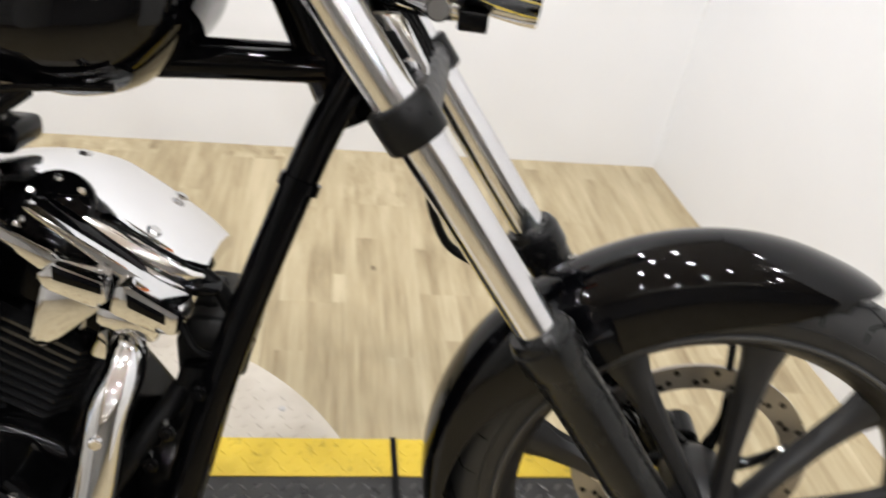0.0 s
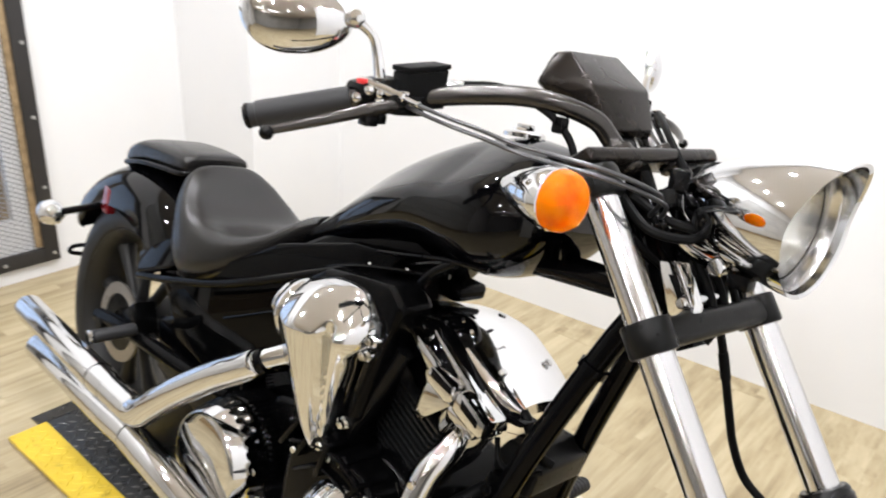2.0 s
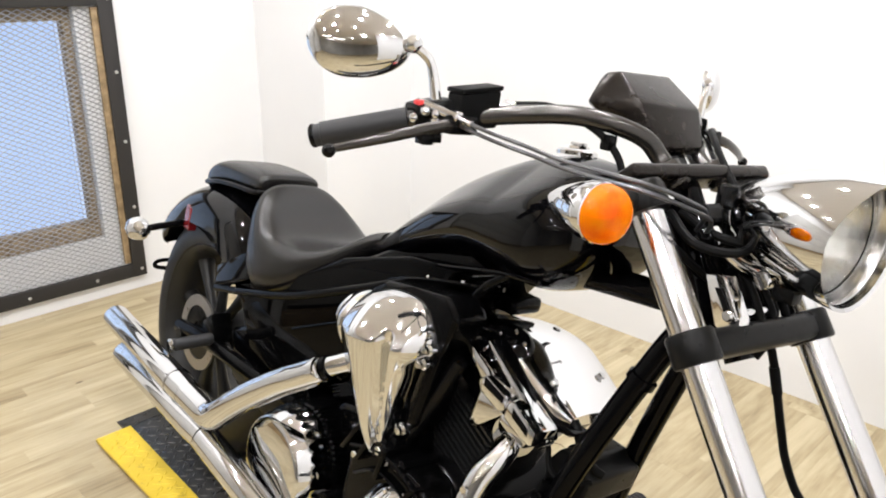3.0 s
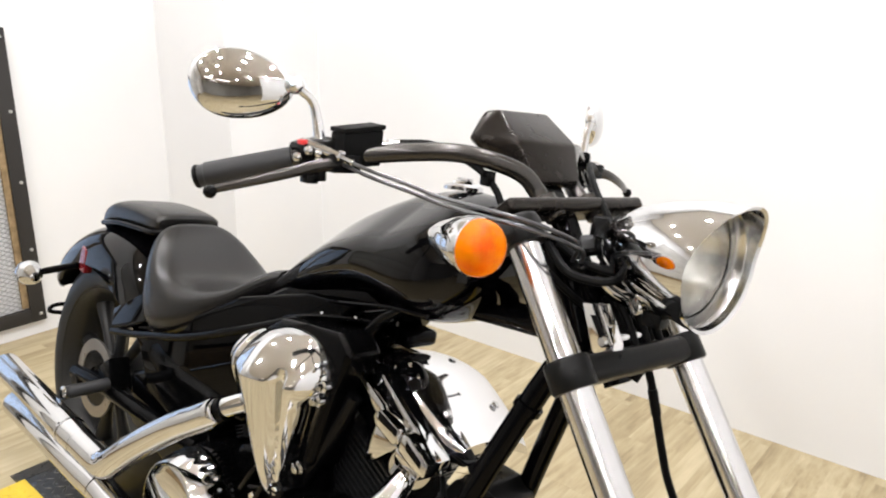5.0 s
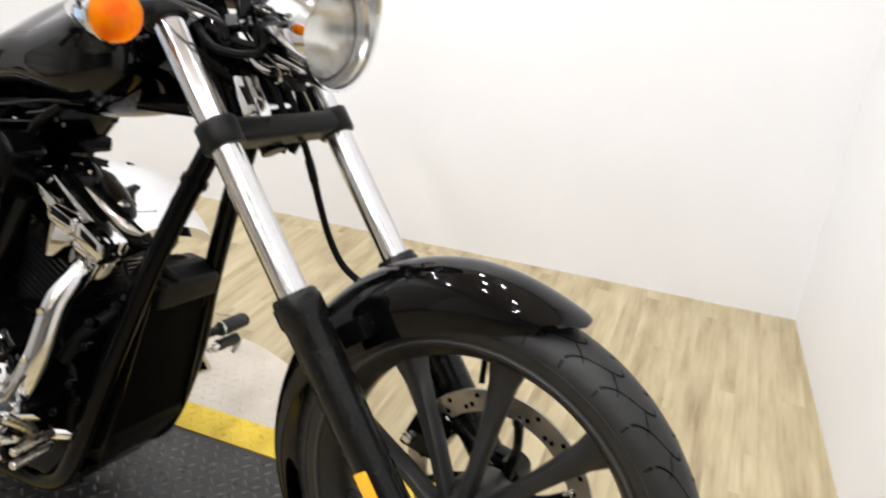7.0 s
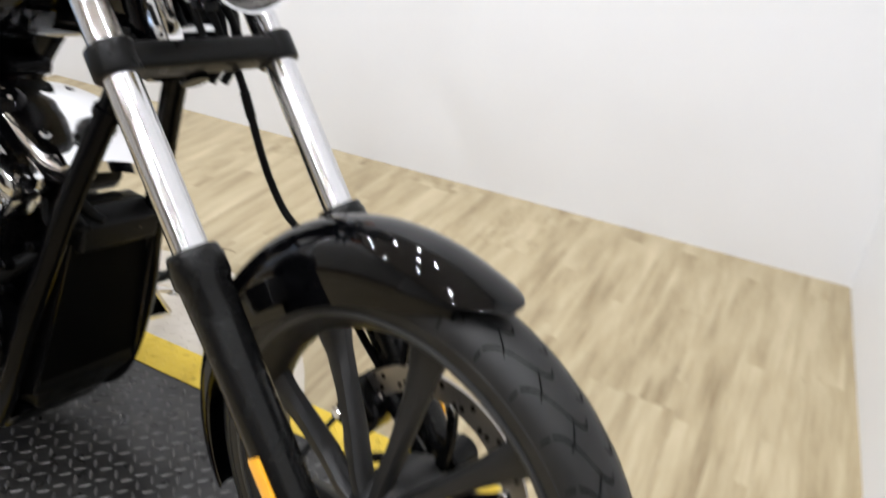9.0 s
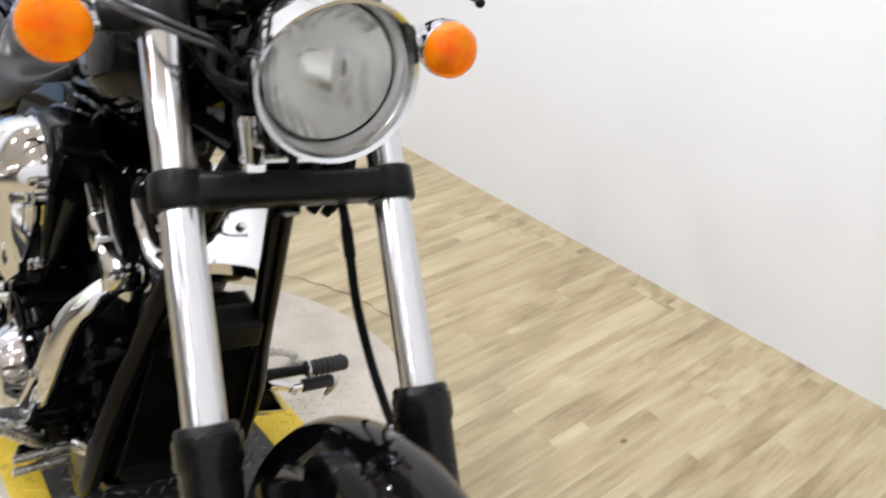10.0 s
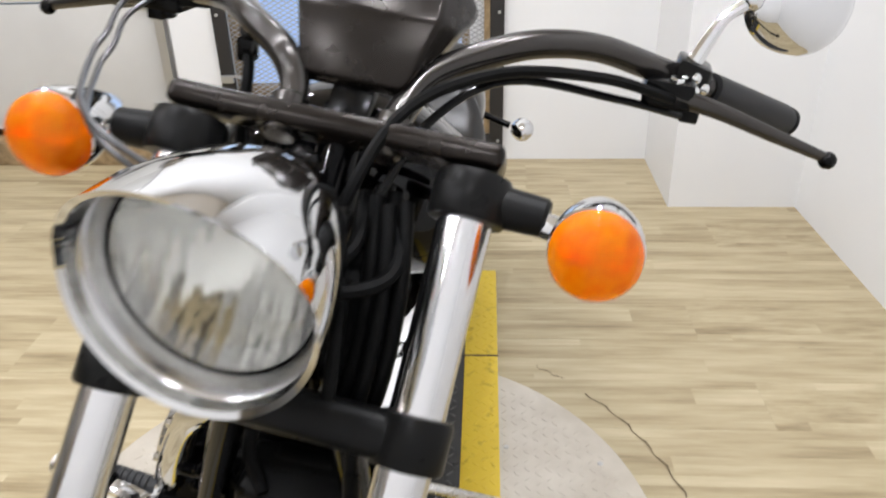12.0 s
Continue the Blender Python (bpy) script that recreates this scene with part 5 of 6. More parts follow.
for x, z in ((-0.97, 0.43), (-0.885, 0.458), (-0.79, 0.435), (-0.745, 0.36), (-0.745, 0.27), (-0.82, 0.225), (-0.95, 0.25)):
    part("cover_bolt", bolt((x, -0.2, z), (0, -1, 0), 0.0075, 0.006), "bolt", bike)
part("lifter_block", hull([(x, y, z) for x, z in ((-0.975, 0.44), (-0.875, 0.45), (-0.885, 0.5), (-0.955, 0.5)) for y in (-0.19, -0.1)], 0.008), "engine", bike)
part("pushrod_cover", tube([(-0.9, -0.16, 0.47), (-0.86, -0.15, 0.56), (-0.82, -0.14, 0.66)], 0.014, 12), "satin", bike)

# chrome covers on the right
cl = part("clutch_cover", lathe([(0.09, 0.118), (0.145, 0.118), (0.155, 0.114), (0.165, 0.106)], (-1.185, 0, 0.3), (0, -1, 0), 56), "engine", bike, "black ribbed clutch housing")
for k in range(26):
    a = radians(-60 + k * 5.6)
    p = Vector((-1.185 + 0.1205 * math.cos(a), 0, 0.3 + 0.1205 * math.sin(a)))
    part("rib", rod(p + Vector((0, -0.115, 0)), p + Vector((0, -0.165, 0)), 0.0026, 6), "engine", cl)
def fluted(profile, centre, count, depth):
    """A turned chrome drum with scalloped walls; profile rows are (out, radius, how much of the scallop)."""
    loops = []
    for s, r_, k in profile:
        loop = []
        for i in range(count * 8):
            a = 2 * math.pi * i / (count * 8)
            rr = r_ - k * depth * abs(math.sin(a * count / 2)) ** 3
            loop.append((centre.x + rr * math.cos(a), -s, centre.z + rr * math.sin(a)))
        loops.append(loop)
    return rings(bmesh.new(), loops)


part("clutch_dome", fluted([(0.16, 0.114, 0), (0.172, 0.1155, 0.2), (0.178, 0.114, 1), (0.196, 0.111, 1), (0.202, 0.109, 0), (0.206, 0.1075, 0), (0.228, 0.099, 0), (0.232, 0.096, 0), (0.234, 0.09, 0), (0.2342, 0.04, 0), (0.2343, 0.001, 0)], Vector((-1.185, 0, 0.3)), 30, 0.0026), "chrome", cl, "chrome clutch cover with a flat face and scalloped rim")
for k in range(6):
    a = radians(k * 60 + 15)
    part("cover_screw", bolt((-1.185 + 0.109 * math.cos(a), -0.19, 0.3 + 0.099 * math.sin(a)), (0, -1, 0), 0.007, 0.006), "chrome", cl)
tm = part("timing_cover", fluted([(0.19, 0.083, 0), (0.203, 0.084, 0), (0.21, 0.081, 0.8), (0.228, 0.07, 1), (0.236, 0.064, 0.4), (0.24, 0.059, 0), (0.2415, 0.054, 0), (0.242, 0.03, 0), (0.2422, 0.001, 0)], Vector((-0.842, 0, 0.347)), 16, 0.003), "chrome", bike, "chrome round timing cover with a flat face")
for k in range(5):
    a = radians(k * 72 + 30)
    part("cover_screw", bolt((-0.842 + 0.076 * math.cos(a), -0.214, 0.347 + 0.076 * math.sin(a)), (0, -1, 0), 0.006, 0.005), "chrome", tm)
# V shaped chrome cover over the rear cylinder
VO = [(-1.112, 0.652), (-1.085, 0.692), (-1.03, 0.716), (-0.96, 0.739), (-0.897, 0.737), (-0.857, 0.7), (-0.85, 0.662), (-0.864, 0.62), (-0.885, 0.535), (-0.905, 0.455), (-0.921, 0.436), (-0.938, 0.455), (-0.995, 0.54), (-1.04, 0.59), (-1.085, 0.625)]
outline = [tuple(q) for q in smooth_line(VO + VO[:1], 16)[:-1]]
VC = Vector((-0.972, 0, 0.645))
R0, R1 = Vector((-0.962, 0, 0.662)), Vector((-0.921, 0, 0.44))


def cover_height(x, z):
    """Two facets below a sharp shoulder, parted by a valley, and a folded side behind the ridge."""
    t = (Vector((x, 0, z)) - R0).dot(R1 - R0) / (R1 - R0).length_squared
    u = min(max(t, 0), 1)
    v = 1 - u
    d = x - R0.lerp(R1, u).x
    up_ = max(z - R0.z, 0)
    crest = 0.096 - 0.05 * u - 0.78 * (math.sqrt(up_ * up_ + 0.0001) - 0.01)
    soft = 0.012 * v + 0.003
    drop = (0.5 if d < 0 else 0.3) * (math.sqrt(d * d + soft * soft) - soft)
    fade = max(0.0, 1 - up_ / 0.03)
    d_v, w_v = 0.058 * v + 0.003, 0.0075 * v + 0.0035
    valley = (0.024 * v + 0.007) * math.exp(-(((d - d_v) / w_v) ** 2)) * fade
    edge = 0.75 * max(0.0, d - 0.088 * v - 0.008)
    fold = (0.016 * math.exp(-(((x + 1.028) / 0.008) ** 2)) + 0.012 * math.exp(-(((x + 1.072) / 0.007) ** 2))) if z > 0.58 else 0.0
    return max(crest - drop - valley - edge - fold, 0.022)


loops = []
for k in (1.0, 0.985, 0.955, 0.92, *np.linspace(0.88, 0.02, 34), 0.004):
    rise = (1 - k**9) ** 0.55
    pts = [(VC.x + (x - VC.x) * k, VC.z + (z - VC.z) * k) for x, z in outline]
    loops.append([(x, -0.168 - rise * cover_height(x, z), z) for x, z in pts])
loops.insert(0, [(x, -0.1, z) for x, z in outline])
vcover = part("cylinder_cover", rings(bmesh.new(), loops), "chrome", bike, "chrome V shaped cylinder side cover")
for p in ((-0.85, -0.19, 0.672), (-0.856, -0.192, 0.645), (-0.888, -0.18, 0.51), (-1.1, -0.17, 0.655)):
    part("cover_knob", join(rod(Vector(p) + Vector((0, 0.05, 0)), p, 0.010, 12, 0.003), bolt(p, (0, -1, 0), 0.0065, 0.008)), "chrome", vcover)
part("airbox", plate([(-1.0, 0.742), (-0.93, 0.752), (-0.845, 0.765), (-0.812, 0.735), (-0.838, 0.66), (-0.862, 0.53), (-0.92, 0.46), (-1.02, 0.52), (-1.06, 0.62), (-1.05, 0.71)], -0.172, -0.1, 0.012, 3), "engine", bike, "black air box cover")

# front cylinder head cover: chrome blade, faceted end pieces, black panel and chrome strip
def facet(outline, y_in, y_out, inset=0.25, bevel=0.003, lift=(0.0, 0.0)):
    """A faceted block: the outline at y_in, drawn in about its middle at y_out."""
    cx, cz = (sum(p[i] for p in outline) / len(outline) for i in (0, 1))
    far_ = [(cx + (x - cx) * (1 - inset) + lift[0], y_out, cz + (z - cz) * (1 - inset) + lift[1]) for x, z in outline]
    return hull([(x, y_in, z) for x, z in outline] + far_, bevel, 2)


HEAD = Matrix.Translation((-0.012, 0.035, -0.025))


def hp(name, bm, material, parent=None, label=""):
    """A part of the front cylinder head, set in from where its outline is drawn."""
    return part(name, bm, material, parent or bike, label, True, HEAD)


hp("head_panel", facet([(-0.815, 0.732), (-0.775, 0.732), (-0.642, 0.645), (-0.63, 0.62), (-0.665, 0.615), (-0.72, 0.64), (-0.775, 0.67)], -0.112, -0.14, 0.04, 0.006), "frame", None, "glossy black head panel")
blade = hp("head_blade", facet([(-0.842, 0.731), (-0.832, 0.734), (-0.753, 0.692), (-0.738, 0.676), (-0.752, 0.663), (-0.77, 0.676)], -0.136, -0.166, 0.06, 0.003), "chrome", None, "chrome blade shaped head cover")
hp("head_block", facet([(-0.772, 0.674), (-0.75, 0.69), (-0.7, 0.672), (-0.696, 0.648), (-0.71, 0.637), (-0.762, 0.657)], -0.12, -0.172, 0.12, 0.006, (-0.002, -0.002)), "chrome", blade, "chrome faceted head block")
hp("head_end", facet([(-0.697, 0.671), (-0.684, 0.672), (-0.631, 0.641), (-0.634, 0.614), (-0.66, 0.617), (-0.706, 0.637), (-0.694, 0.648)], -0.12, -0.172, 0.1, 0.006, (0.0, -0.002)), "chrome", blade, "chrome square end of the head cover")
hp("block_inlay", hull([(x, y, z) for x, z in ((-0.752, 0.682), (-0.708, 0.667), (-0.707, 0.656), (-0.752, 0.668)) for y in (-0.1735, -0.15)], 0.002), "frame", blade, "black inlay on the head block")
hp("block_inlay", hull([(x, y, z) for x, z in ((-0.685, 0.66), (-0.648, 0.64), (-0.648, 0.628), (-0.684, 0.645)) for y in (-0.1735, -0.15)], 0.002), "frame", blade, "black inlay on the head block")
hp("head_facet", facet([(-0.768, 0.661), (-0.71, 0.634), (-0.773, 0.579), (-0.786, 0.59)], -0.12, -0.158, 0.04, 0.004), "chrome", blade, "chrome cylinder head side facet")
hp("head_chin", facet([(-0.72, 0.636), (-0.65, 0.62), (-0.662, 0.595), (-0.722, 0.612)], -0.11, -0.158, 0.06, 0.006), "chrome", blade, "chrome lower end of the head cover")
strip_ = hp("head_strip", facet([(-0.789, 0.731), (-0.778, 0.73), (-0.64, 0.643), (-0.633, 0.62), (-0.652, 0.63)], -0.126, -0.15, 0.0, 0.003), "chrome", None, "slim chrome strip along the head")
hp("panel_bar", hull([(x, y, z) for x, z in ((-0.712, 0.684), (-0.702, 0.678), (-0.716, 0.664), (-0.724, 0.668)) for y in (-0.15, -0.13)], 0.002), "chrome", blade, "chrome bar across the black panel")
# amber bead added in place of the orange reflection on the strip
hp("strip_marker", ball((-0.652, -0.15, 0.634), 0.0045, 2), "orange", strip_, "small amber bead for an orange reflection")
hub = hp("intake_disc", lathe([(-0.04, 0.033), (0.0, 0.038), (0.006, 0.0355), (0.009, 0.03), (0.011, 0.0001)], (-0.77, -0.103, 0.716), (0.15, -0.8, 0.58), 40), "frame", None, "glossy black round intake disc")
for k in range(5):
    w = radians(20 + 62 * k)
    hp("disc_bolt", bolt(Vector((-0.7685, -0.1115, 0.722)) + Vector((0.72, 0.3, 0.07)).normalized() * 0.026 * math.cos(w) + Vector((-0.2, 0.52, 0.74)).normalized() * 0.026 * math.sin(w), (0.15, -0.8, 0.58), 0.0048, 0.004), "chrome", hub)
hp("head_lip", hull([(x, y, z) for x, z in ((-0.66, 0.63), (-0.612, 0.634), (-0.606, 0.642), (-0.645, 0.645)) for y in (-0.115, -0.075)], 0.004, 3), "frame", None, "black lip below the head")
for p in ((-0.79, -0.14, 0.715), (-0.745, -0.14, 0.7)):
    hp("head_bolt", bolt(p, (0, -1, 0.3), 0.005, 0.004), "chrome")
hp("spark_pipe", tube([(-0.71, -0.13, 0.606), (-0.69, -0.15, 0.602), (-0.682, -0.156, 0.588), (-0.69, -0.156, 0.572)], [0.012, 0.012, 0.0115, 0.011], 14), "chrome", None, "small chrome elbow")
hp("plug_cap", tube([(-0.632, -0.085, 0.648), (-0.612, -0.09, 0.632), (-0.598, -0.085, 0.605), (-0.588, -0.07, 0.585), (-0.575, -0.06, 0.578)], [0.008, 0.009, 0.009, 0.008, 0.007], 12), "matte", None, "black spark plug cap and lead")
hp("plug_lead", tube([(-0.65, -0.11, 0.6), (-0.63, -0.12, 0.572), (-0.605, -0.11, 0.562), (-0.575, -0.085, 0.572)], 0.0045, 8), "matte")
part("thermostat_housing", hull([(x, y, z) for x, z in ((-0.67, 0.54), (-0.625, 0.54), (-0.622, 0.555), (-0.63, 0.572), (-0.66, 0.572)) for y in (-0.03, 0.05)], 0.012, 3), "matte", bike, "black thermostat housing")

# silver cover on the left, over the front cylinder
SIL = [(-0.93, 0.69, -0.06, 0.12, 0.03), (-0.9, 0.705, -0.068, 0.14, 0.06), (-0.84, 0.716, -0.077, 0.152, 0.08), (-0.78, 0.711, -0.082, 0.155, 0.085), (-0.74, 0.694, -0.084, 0.15, 0.08), (-0.70, 0.672, -0.084, 0.142, 0.062), (-0.665, 0.652, -0.08, 0.13, 0.042), (-0.638, 0.633, -0.066, 0.115, 0.018)]
loops = []
for x, zt, ya, yb, h in smooth_line(SIL, 5):
    loop = []
    for a in np.linspace(0, 2 * math.pi, 44, endpoint=False):
        c, s_ = math.cos(a), math.sin(a)
        y = (ya + yb) / 2 + (yb - ya) / 2 * math.copysign(abs(c) ** 0.5, c)
        drop = 0.035 * max(0.0, (y - ya) / (yb - ya)) ** 3
        loop.append((x, y, zt - drop - h / 2 + h / 2 * math.copysign(abs(s_) ** 0.55, s_)))
    loops.append(loop)
silver = part("air_cleaner_cover", rings(bmesh.new(), loops), "silver", bike, "mirror polished air cleaner cover with screws")
for p, dd in (((-0.802, 0.068, 0.706), (0.1, 0.15, 0.97)), ((-0.694, 0.074, 0.662), (0.5, 0.15, 0.8)), ((-0.692, -0.052, 0.667), (0.5, -0.1, 0.8))):
    part("cover_screw", bolt(p, dd, 0.008, 0.002), "bolt", silver)
part("horn", hull([(x, y, z) for x in (-0.9, -0.845) for y in (-0.01, 0.07) for z in (0.718, 0.748)], 0.012, 3), "engine", bike, "black box below the tank")

# ---- exhaust
def slash(pts, r, seg=28):
    return tube(pts, r, seg, 6)


up = part("exhaust_pipe", slash([(-1.06, -0.236, 0.557), (-1.064, -0.237, 0.554), (-1.1, -0.246, 0.53), (-1.15, -0.258, 0.497), (-1.24, -0.272, 0.428), (-1.3, -0.279, 0.376), (-1.332, -0.28, 0.348), (-1.355, -0.28, 0.336), (-1.385, -0.28, 0.332), (-1.5, -0.28, 0.334)], [0.0235, 0.0265, 0.027, 0.0275, 0.0285, 0.029, 0.0295, 0.0295, 0.0295, 0.0295]), "chrome", bike, "chrome upper exhaust pipe")
part("pipe_stub", tube([(-0.95, -0.16, 0.61), (-1.0, -0.195, 0.595), (-1.04, -0.222, 0.572), (-1.07, -0.238, 0.552)], 0.019, 20), "chrome", up, "narrow chrome pipe end")
part("muffler", lathe([(0, 0.0298), (0.02, 0.0305), (0.04, 0.0315), (0.44, 0.0315), (0.447, 0.0305), (0.448, 0.0275), (0.3, 0.026)], (-1.47, -0.28, 0.333), (-1, 0, 0.042), 36, False, False), "chrome", up, "chrome upper muffler")
part("joint_ring", lathe([(-0.005, 0.018), (-0.005, 0.0235), (0.005, 0.0235), (0.005, 0.018)], (-1.052, -0.229, 0.563), (-0.8, -0.38, -0.56), 28, True), "frame", up, "black joint ring")
part("pipe_seam", lathe([(-0.004, 0.031), (-0.004, 0.0335), (0.004, 0.0335), (0.004, 0.031)], (-1.53, -0.28, 0.3355), (1, 0, 0), 32, True), "chrome", up)
low = part("exhaust_pipe", slash([(-0.73, -0.08, 0.565), (-0.705, -0.115, 0.568), (-0.7, -0.14, 0.548), (-0.71, -0.164, 0.51), (-0.722, -0.187, 0.42), (-0.755, -0.2, 0.34), (-0.826, -0.205, 0.252), (-0.95, -0.228, 0.205), (-1.1, -0.252, 0.22), (-1.25, -0.268, 0.252), (-1.4, -0.272, 0.271)], [0.018, 0.019, 0.0205, 0.022, 0.0228, 0.024, 0.0265, 0.029, 0.0305, 0.0312, 0.0312]), "chrome", bike, "chrome lower exhaust pipe")
part("muffler", lathe([(0, 0.0312), (0.03, 0.032), (0.05, 0.0335), (0.46, 0.0335), (0.469, 0.0325), (0.47, 0.029), (0.3, 0.027)], (-1.38, -0.272, 0.271), (-1, 0, 0.012), 36, False, False), "chrome", low, "chrome lower muffler")
for p in ((-0.712, -0.19, 0.5), (-0.722, -0.2095, 0.42), (-0.755, -0.2235, 0.34)):
    part("heat_shield_screw", bolt(p, (0, -1, 0), 0.007, 0.006), "chrome", low)
part("exhaust_flange", lathe([(0, 0.036), (0.012, 0.036), (0.012, 0.026)], (-0.73, -0.075, 0.565), (0.5, -0.85, 0), 24), "chrome", low)

# ---- radiator between the down tubes
rad = part("radiator", hull([(x, y, z) for x, z, w in ((-0.66, 0.52, 0), (-0.605, 0.53, 0), (-0.665, 0.235, 0.018), (-0.755, 0.22, 0.018)) for y in (-0.072 - w, 0.08 + w)], 0.006), "fins", bike, "black radiator core")
part("radiator_shroud", hull([(x, y, z) for x, z, w in ((-0.67, 0.545, 0), (-0.655, 0.57, 0.008), (-0.617, 0.568, 0.008), (-0.587, 0.545, 0), (-0.593, 0.503, 0), (-0.665, 0.48, 0)) for y in (-0.06 + w, 0.082 - w)], 0.006, 3), "shroud", rad, "satin dark grey radiator top shroud")
for y0, y1 in ((-0.079, -0.071), (0.08, 0.088)):
    part("side_shroud", hull([(x, y + math.copysign(w, y), z) for x, z, w in ((-0.66, 0.52, 0), (-0.599, 0.52, 0), (-0.66, 0.235, 0.018), (-0.755, 0.19, 0.018)) for y in (y0, y1)], 0.003), "satin", rad)
part("bottom_shroud", hull([(x, y, z) for x, z, w in ((-0.662, 0.262, 0), (-0.66, 0.232, 0), (-0.71, 0.165, 0.03), (-0.77, 0.2, 0)) for y in (-0.09 + w, 0.104 - w)], 0.008), "matte", rad)
part("belly_pan", hull([(x, y, z) for x, z in ((-0.7, 0.18), (-0.75, 0.12), (-0.84, 0.12), (-0.8, 0.2)) for y in (-0.09, 0.09)], 0.01), "satin", bike)

# ---- forward controls
x0, z0 = -0.745, 0.325
part("peg_bracket", join(tube([(-0.7, -0.1, 0.25), (x0, -0.15, z0 - 0.06), (x0, -0.2, z0 - 0.012)], 0.014, 12), rod((x0 + 0.01, -0.12, z0 - 0.07), (x0 - 0.03, -0.21, z0 - 0.07), 0.012, 12)), "silver", bike, "cast aluminium footpeg bracket")
peg = part("footpeg", rod((x0, -0.2, z0), (x0 - 0.012, -0.375, z0 + 0.002), 0.0165, 20, 0.003), "grip", bike, "black ribbed rubber footpeg")
for k in range(8):
    part("rib", lathe([(-0.002, 0.016), (0, 0.0185), (0.002, 0.016)], (x0 - 0.001 * k, -0.235 - k * 0.01, z0 + 0.0005), (0, 1, 0), 16, False, False), "grip", peg)
part("peg_collar", rod((x0, -0.212, z0), (x0, -0.222, z0), 0.019, 18, 0.002), "chrome", peg, "chrome footpeg collar")
lever = part("brake_pedal", join(tube([(x0 - 0.02, -0.16, z0 - 0.08), (x0 + 0.03, -0.2, z0 - 0.03), (x0 + 0.04, -0.26, z0 + 0.02)], 0.009, 12), rod((x0 + 0.029, -0.282, z0 + 0.028), (x0 + 0.012, -0.37, z0 + 0.022), 0.0155, 20, 0.003)), "steel", bike, "silver brake pedal")
part("pedal_cap", rod((x0 + 0.0305, -0.274, z0 + 0.0285), (x0 + 0.0285, -0.284, z0 + 0.028), 0.0165, 20, 0.002), "satin", lever, "black pedal end cap")
part("pedal_arm", hull([(x0 + dx, y, z0 + dz) for dx, y, dz in ((0.018, -0.272, 0.018), (0.044, -0.276, 0.018), (0.012, -0.2, -0.012), (0.044, -0.195, -0.012), (0.02, -0.272, 0.03), (0.042, -0.276, 0.03), (0.014, -0.2, 0.0), (0.042, -0.195, 0.0))], 0.003), "silver", lever, "flat silver pedal arm")
for dz in (-0.058, -0.082):
    part("linkage_pin", rod((x0 + 0.03, -0.235, z0 + dz), (x0 + 0.022, -0.15, z0 + dz), 0.0075, 14, 0.002), "steel", lever, "steel linkage pin")

# left peg on its black arm, the shift lever below it on a silver bracket
peg = part("footpeg", rod((-0.7, 0.24, 0.3555), (-0.697, 0.327, 0.3585), 0.0145, 20, 0.003), "grip", bike, "black ribbed rubber footpeg")
for k in range(6):
    part("rib", lathe([(-0.003, 0.014), (0, 0.0165), (0.003, 0.014)], (-0.699, 0.262 + k * 0.011, 0.3563 + k * 0.0004), (0, 1, 0), 16, False, False), "grip", peg)
part("peg_collar", rod((-0.7, 0.243, 0.3555), (-0.7, 0.25, 0.356), 0.0165, 18, 0.002), "chrome", peg, "chrome footpeg collar")
part("peg_arm", tube([(-0.705, 0.09, 0.35), (-0.703, 0.148, 0.355), (-0.7, 0.245, 0.3555)], [0.012, 0.0115, 0.0095], 14), "satin", peg, "slim black footpeg arm")
part("peg_bracket", join(*[hull([(x, y + dy, z + dz) for x in (-0.712, -0.69) for y, z in (a_, b_) for dy, dz in ((-0.003, -0.004), (0.003, 0.004))], 0.0015) for a_, b_ in (((0.172, 0.335), (0.214, 0.274)), ((0.214, 0.274), (0.12, 0.286)), ((0.172, 0.335), (0.218, 0.322)))]), "silver", bike, "bent silver footpeg bracket")
part("bracket_web", hull([(x, y, z) for x in (-0.716, -0.708) for y, z in ((0.1, 0.36), (0.172, 0.335), (0.21, 0.277), (0.1, 0.285))], 0.002), "engine", bike, "black plate behind the bracket")
lever = part("foot_lever", rod((-0.7, 0.214, 0.318), (-0.7, 0.246, 0.3185), 0.009, 16, 0.002), "silver", bike, "silver shift lever")
part("lever_rubber", rod((-0.7, 0.24, 0.3185), (-0.7, 0.306, 0.3195), 0.0125, 18, 0.003), "grip", lever, "dark rubber lever sleeve")
part("lever_tip", tube([(-0.7, 0.298, 0.3195), (-0.7, 0.311, 0.315), (-0.701, 0.308, 0.3), (-0.703, 0.3, 0.284)], [0.0105, 0.0095, 0.007, 0.0045], 14), "steel", lever, "steel hooked lever end")
part("lever_bolt", bolt((-0.688, 0.22, 0.318), (1, 0, 0.2), 0.006, 0.005), "bolt", lever)
part("kickstand", tube([(-0.95, 0.1, 0.235), (-0.96, 0.18, 0.232), (-0.985, 0.25, 0.21), (-1.03, 0.33, 0.165), (-1.052, 0.39, 0.14), (-1.057, 0.438, 0.12)], [0.012, 0.011, 0.0105, 0.0095, 0.009, 0.008], 14), "steel", bike, "silver kickstand, folded out")
part("kickstand_foot", hull([(x, y, 0.12 + (y - 0.44) * -0.22 + dz) for x in (-1.07, -1.042) for y in (0.425, 0.46) for dz in (-0.012, -0.005)], 0.003), "steel", bike)

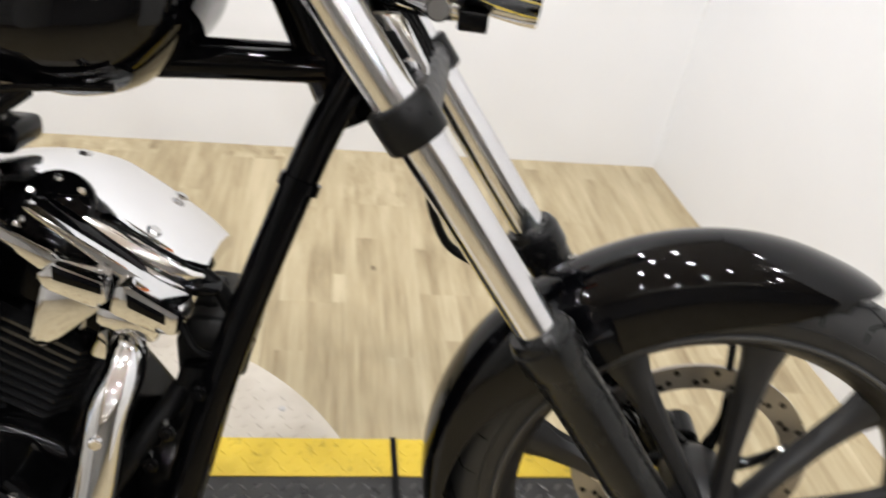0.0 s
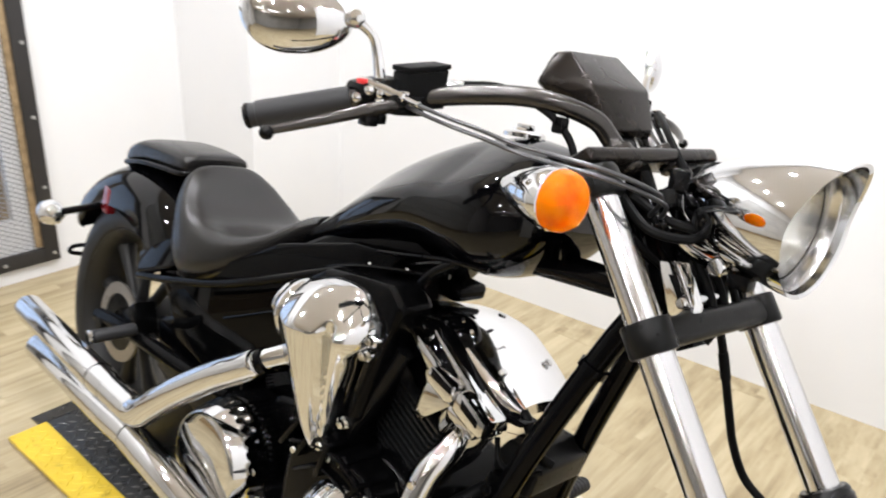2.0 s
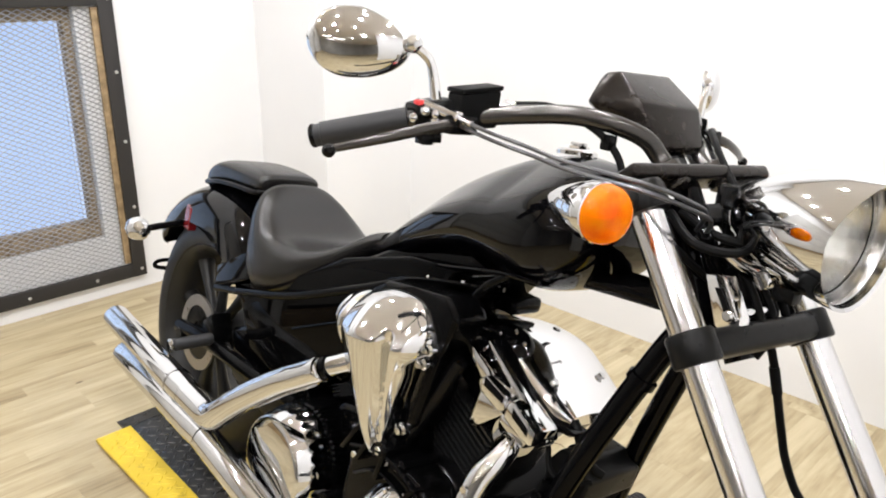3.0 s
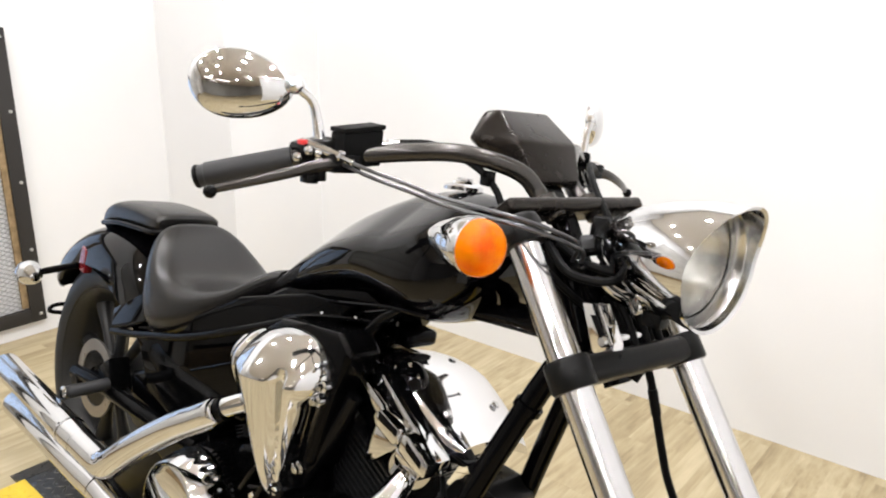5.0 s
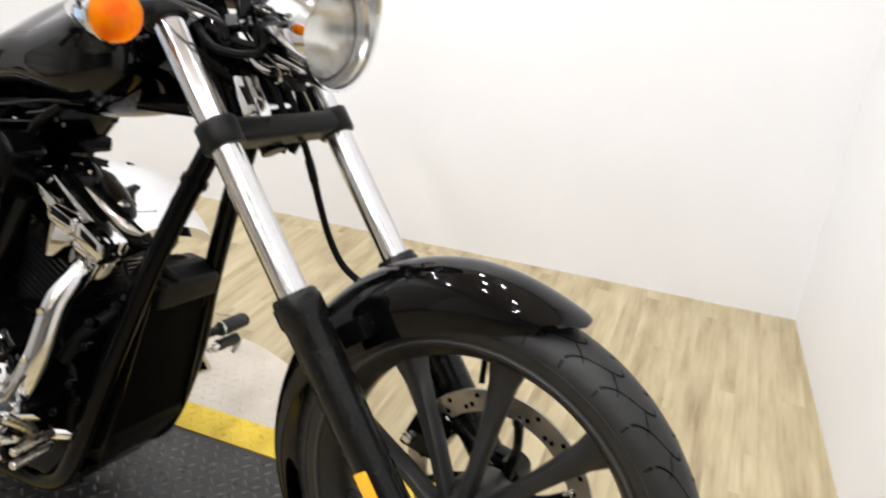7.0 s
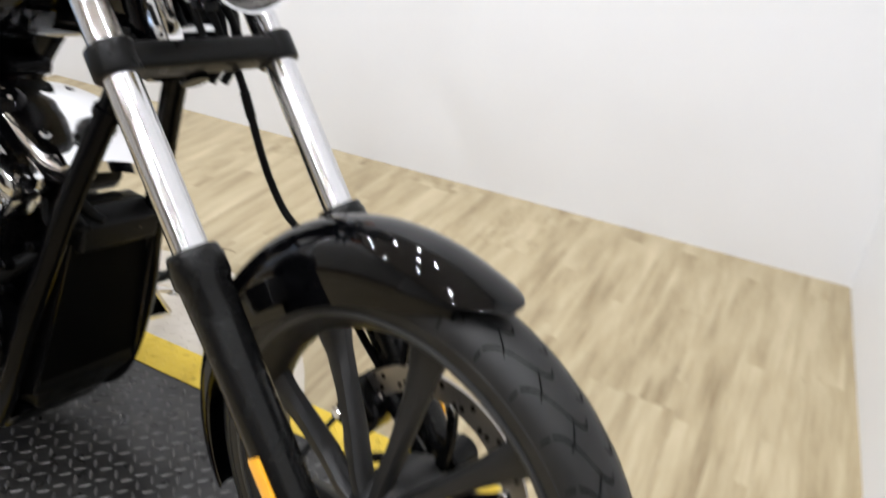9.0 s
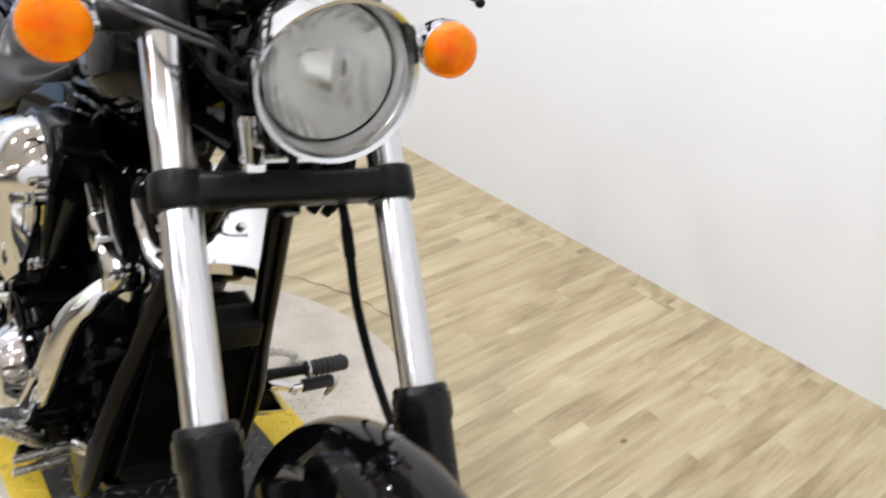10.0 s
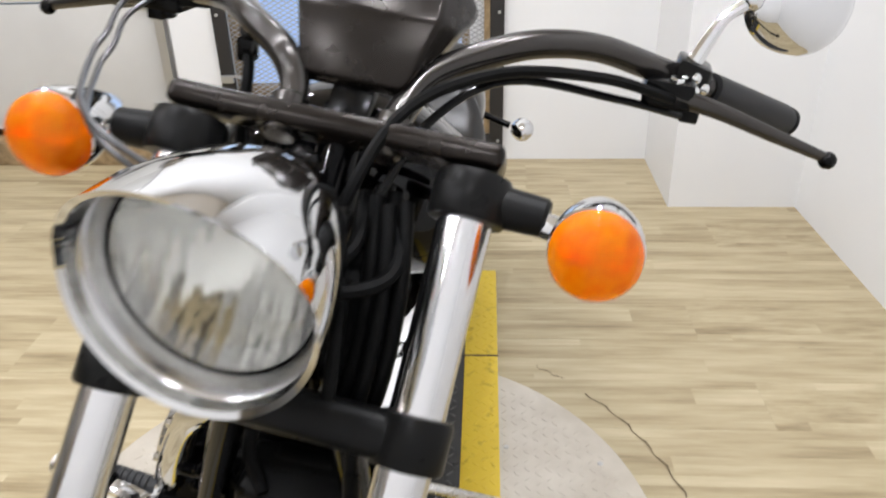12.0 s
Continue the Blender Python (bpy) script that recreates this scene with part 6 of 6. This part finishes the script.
# small engine fittings on the right side
for x, y, z, r_, d_ in ((-1.0, -0.13, 0.5, 0.02, 0.05), (-0.97, -0.15, 0.485, 0.014, 0.04), (-0.905, -0.16, 0.47, 0.017, 0.045), (-0.855, -0.15, 0.462, 0.013, 0.05), (-0.8, -0.17, 0.43, 0.012, 0.04), (-0.735, -0.16, 0.33, 0.016, 0.05), (-1.03, -0.17, 0.3, 0.02, 0.04), (-0.99, -0.17, 0.24, 0.015, 0.05), (-0.76, -0.17, 0.24, 0.014, 0.05)):
    boss = part("engine_boss", rod((x, y + 0.03, z), (x, y - d_, z), r_, 18, 0.003), "engine", bike)
    part("boss_bolt", bolt((x, y - d_, z), (0, -1, 0), r_ * 0.5, 0.005), "bolt", boss, "bright bolt head")
for x0, z0, x1, z1 in ((-1.0, 0.43, -0.955, 0.5), (-0.955, 0.43, -0.925, 0.485), (-0.9, 0.42, -0.882, 0.485), (-0.84, 0.4, -0.8, 0.455), (-0.79, 0.39, -0.755, 0.43)):
    part("case_rib", hull([(x + dx, y, z) for x, z in ((x0, z0), (x1, z1)) for dx in (-0.006, 0.006) for y in (-0.212, -0.15)], 0.003), "engine", bike)
part("case_edge", tube([(-0.98, -0.204, 0.445), (-0.9, -0.206, 0.47), (-0.82, -0.206, 0.455), (-0.76, -0.206, 0.405), (-0.735, -0.206, 0.33)], 0.005, 8), "frame", bike, "glossy raised edge of the case")
part("case_edge", tube([(-0.96, -0.204, 0.4), (-0.9, -0.206, 0.435), (-0.83, -0.206, 0.425), (-0.78, -0.206, 0.38)], 0.004, 8), "frame", bike, "glossy raised edge of the case")
part("coolant_hose", tube([(-0.66, -0.07, 0.49), (-0.672, -0.1, 0.475), (-0.69, -0.125, 0.45), (-0.72, -0.14, 0.4)], 0.012, 12), "matte", bike, "black coolant hose")
for p in ((-0.635, -0.1, 0.51), (-0.66, -0.13, 0.48), (-0.68, -0.12, 0.43), (-0.7, -0.13, 0.36), (-0.715, -0.145, 0.31), (-0.69, -0.12, 0.33)):
    part("fitting", join(rod(p, Vector(p) + Vector((0.004, -0.022, 0.006)), 0.009, 10, 0.002), bolt(Vector(p) + Vector((0.004, -0.022, 0.006)), (0, -1, 0.2), 0.005, 0.004)), "engine", bike, "small black fitting")
# cables and clips below the tank
for k, (ya, za) in enumerate(((-0.09, 0.79), (-0.075, 0.775), (-0.105, 0.77), (-0.06, 0.765))):
    part("wire", tube([(-0.83, ya, za + 0.01), (-0.9, ya - 0.02, za - 0.012 + 0.006 * k), (-0.98, ya - 0.025, za - 0.02), (-1.05, ya - 0.02, za - 0.045)], 0.0045, 8), "satin", bike)
for x, z in ((-0.86, 0.782), (-0.945, 0.764)):
    part("wire_clip", bolt((x, -0.128, z), (0, -1, 0.3), 0.0035, 0.004), "bolt", bike)
for x, z in ((-1.075, 0.6), (-1.05, 0.57), (-1.03, 0.555), (-1.0, 0.53)):
    part("cover_edge_bolt", bolt((x, -0.165, z), (-0.3, -1, 0), 0.0045, 0.005), "chrome", bike)

# ---------------------------------------------------------------- floor planks, laid along y
floor_ob = bpy.data.objects["floor"]
PWID, PLEN = 0.178, 1.22
rng = random.Random(4)
base_plank = box(0, 0, -0.003, PWID - 0.0003, PLEN - 0.0003, 0.006)
for f_ in base_plank.faces:
    f_.smooth = False
pm = bpy.data.meshes.new("plank")
base_plank.to_mesh(pm)
base_plank.free()
pm.materials.append(M["plank"])
x = -3.2
while x < 4.1:
    y = -7.0 - rng.random() * PLEN
    top = 1.66 if x < 0.86 else -1.36
    while y < top:
        y0, y1 = max(y, -7.05), min(y + PLEN, top)
        if y1 - y0 > 0.02:
            p = new("plank", pm)
            p.location = (x, (y0 + y1) / 2, -0.0005 * rng.random())
            p.scale = (1, (y1 - y0) / PLEN, 1)
            p.parent = floor_ob
        y += PLEN
    x += PWID
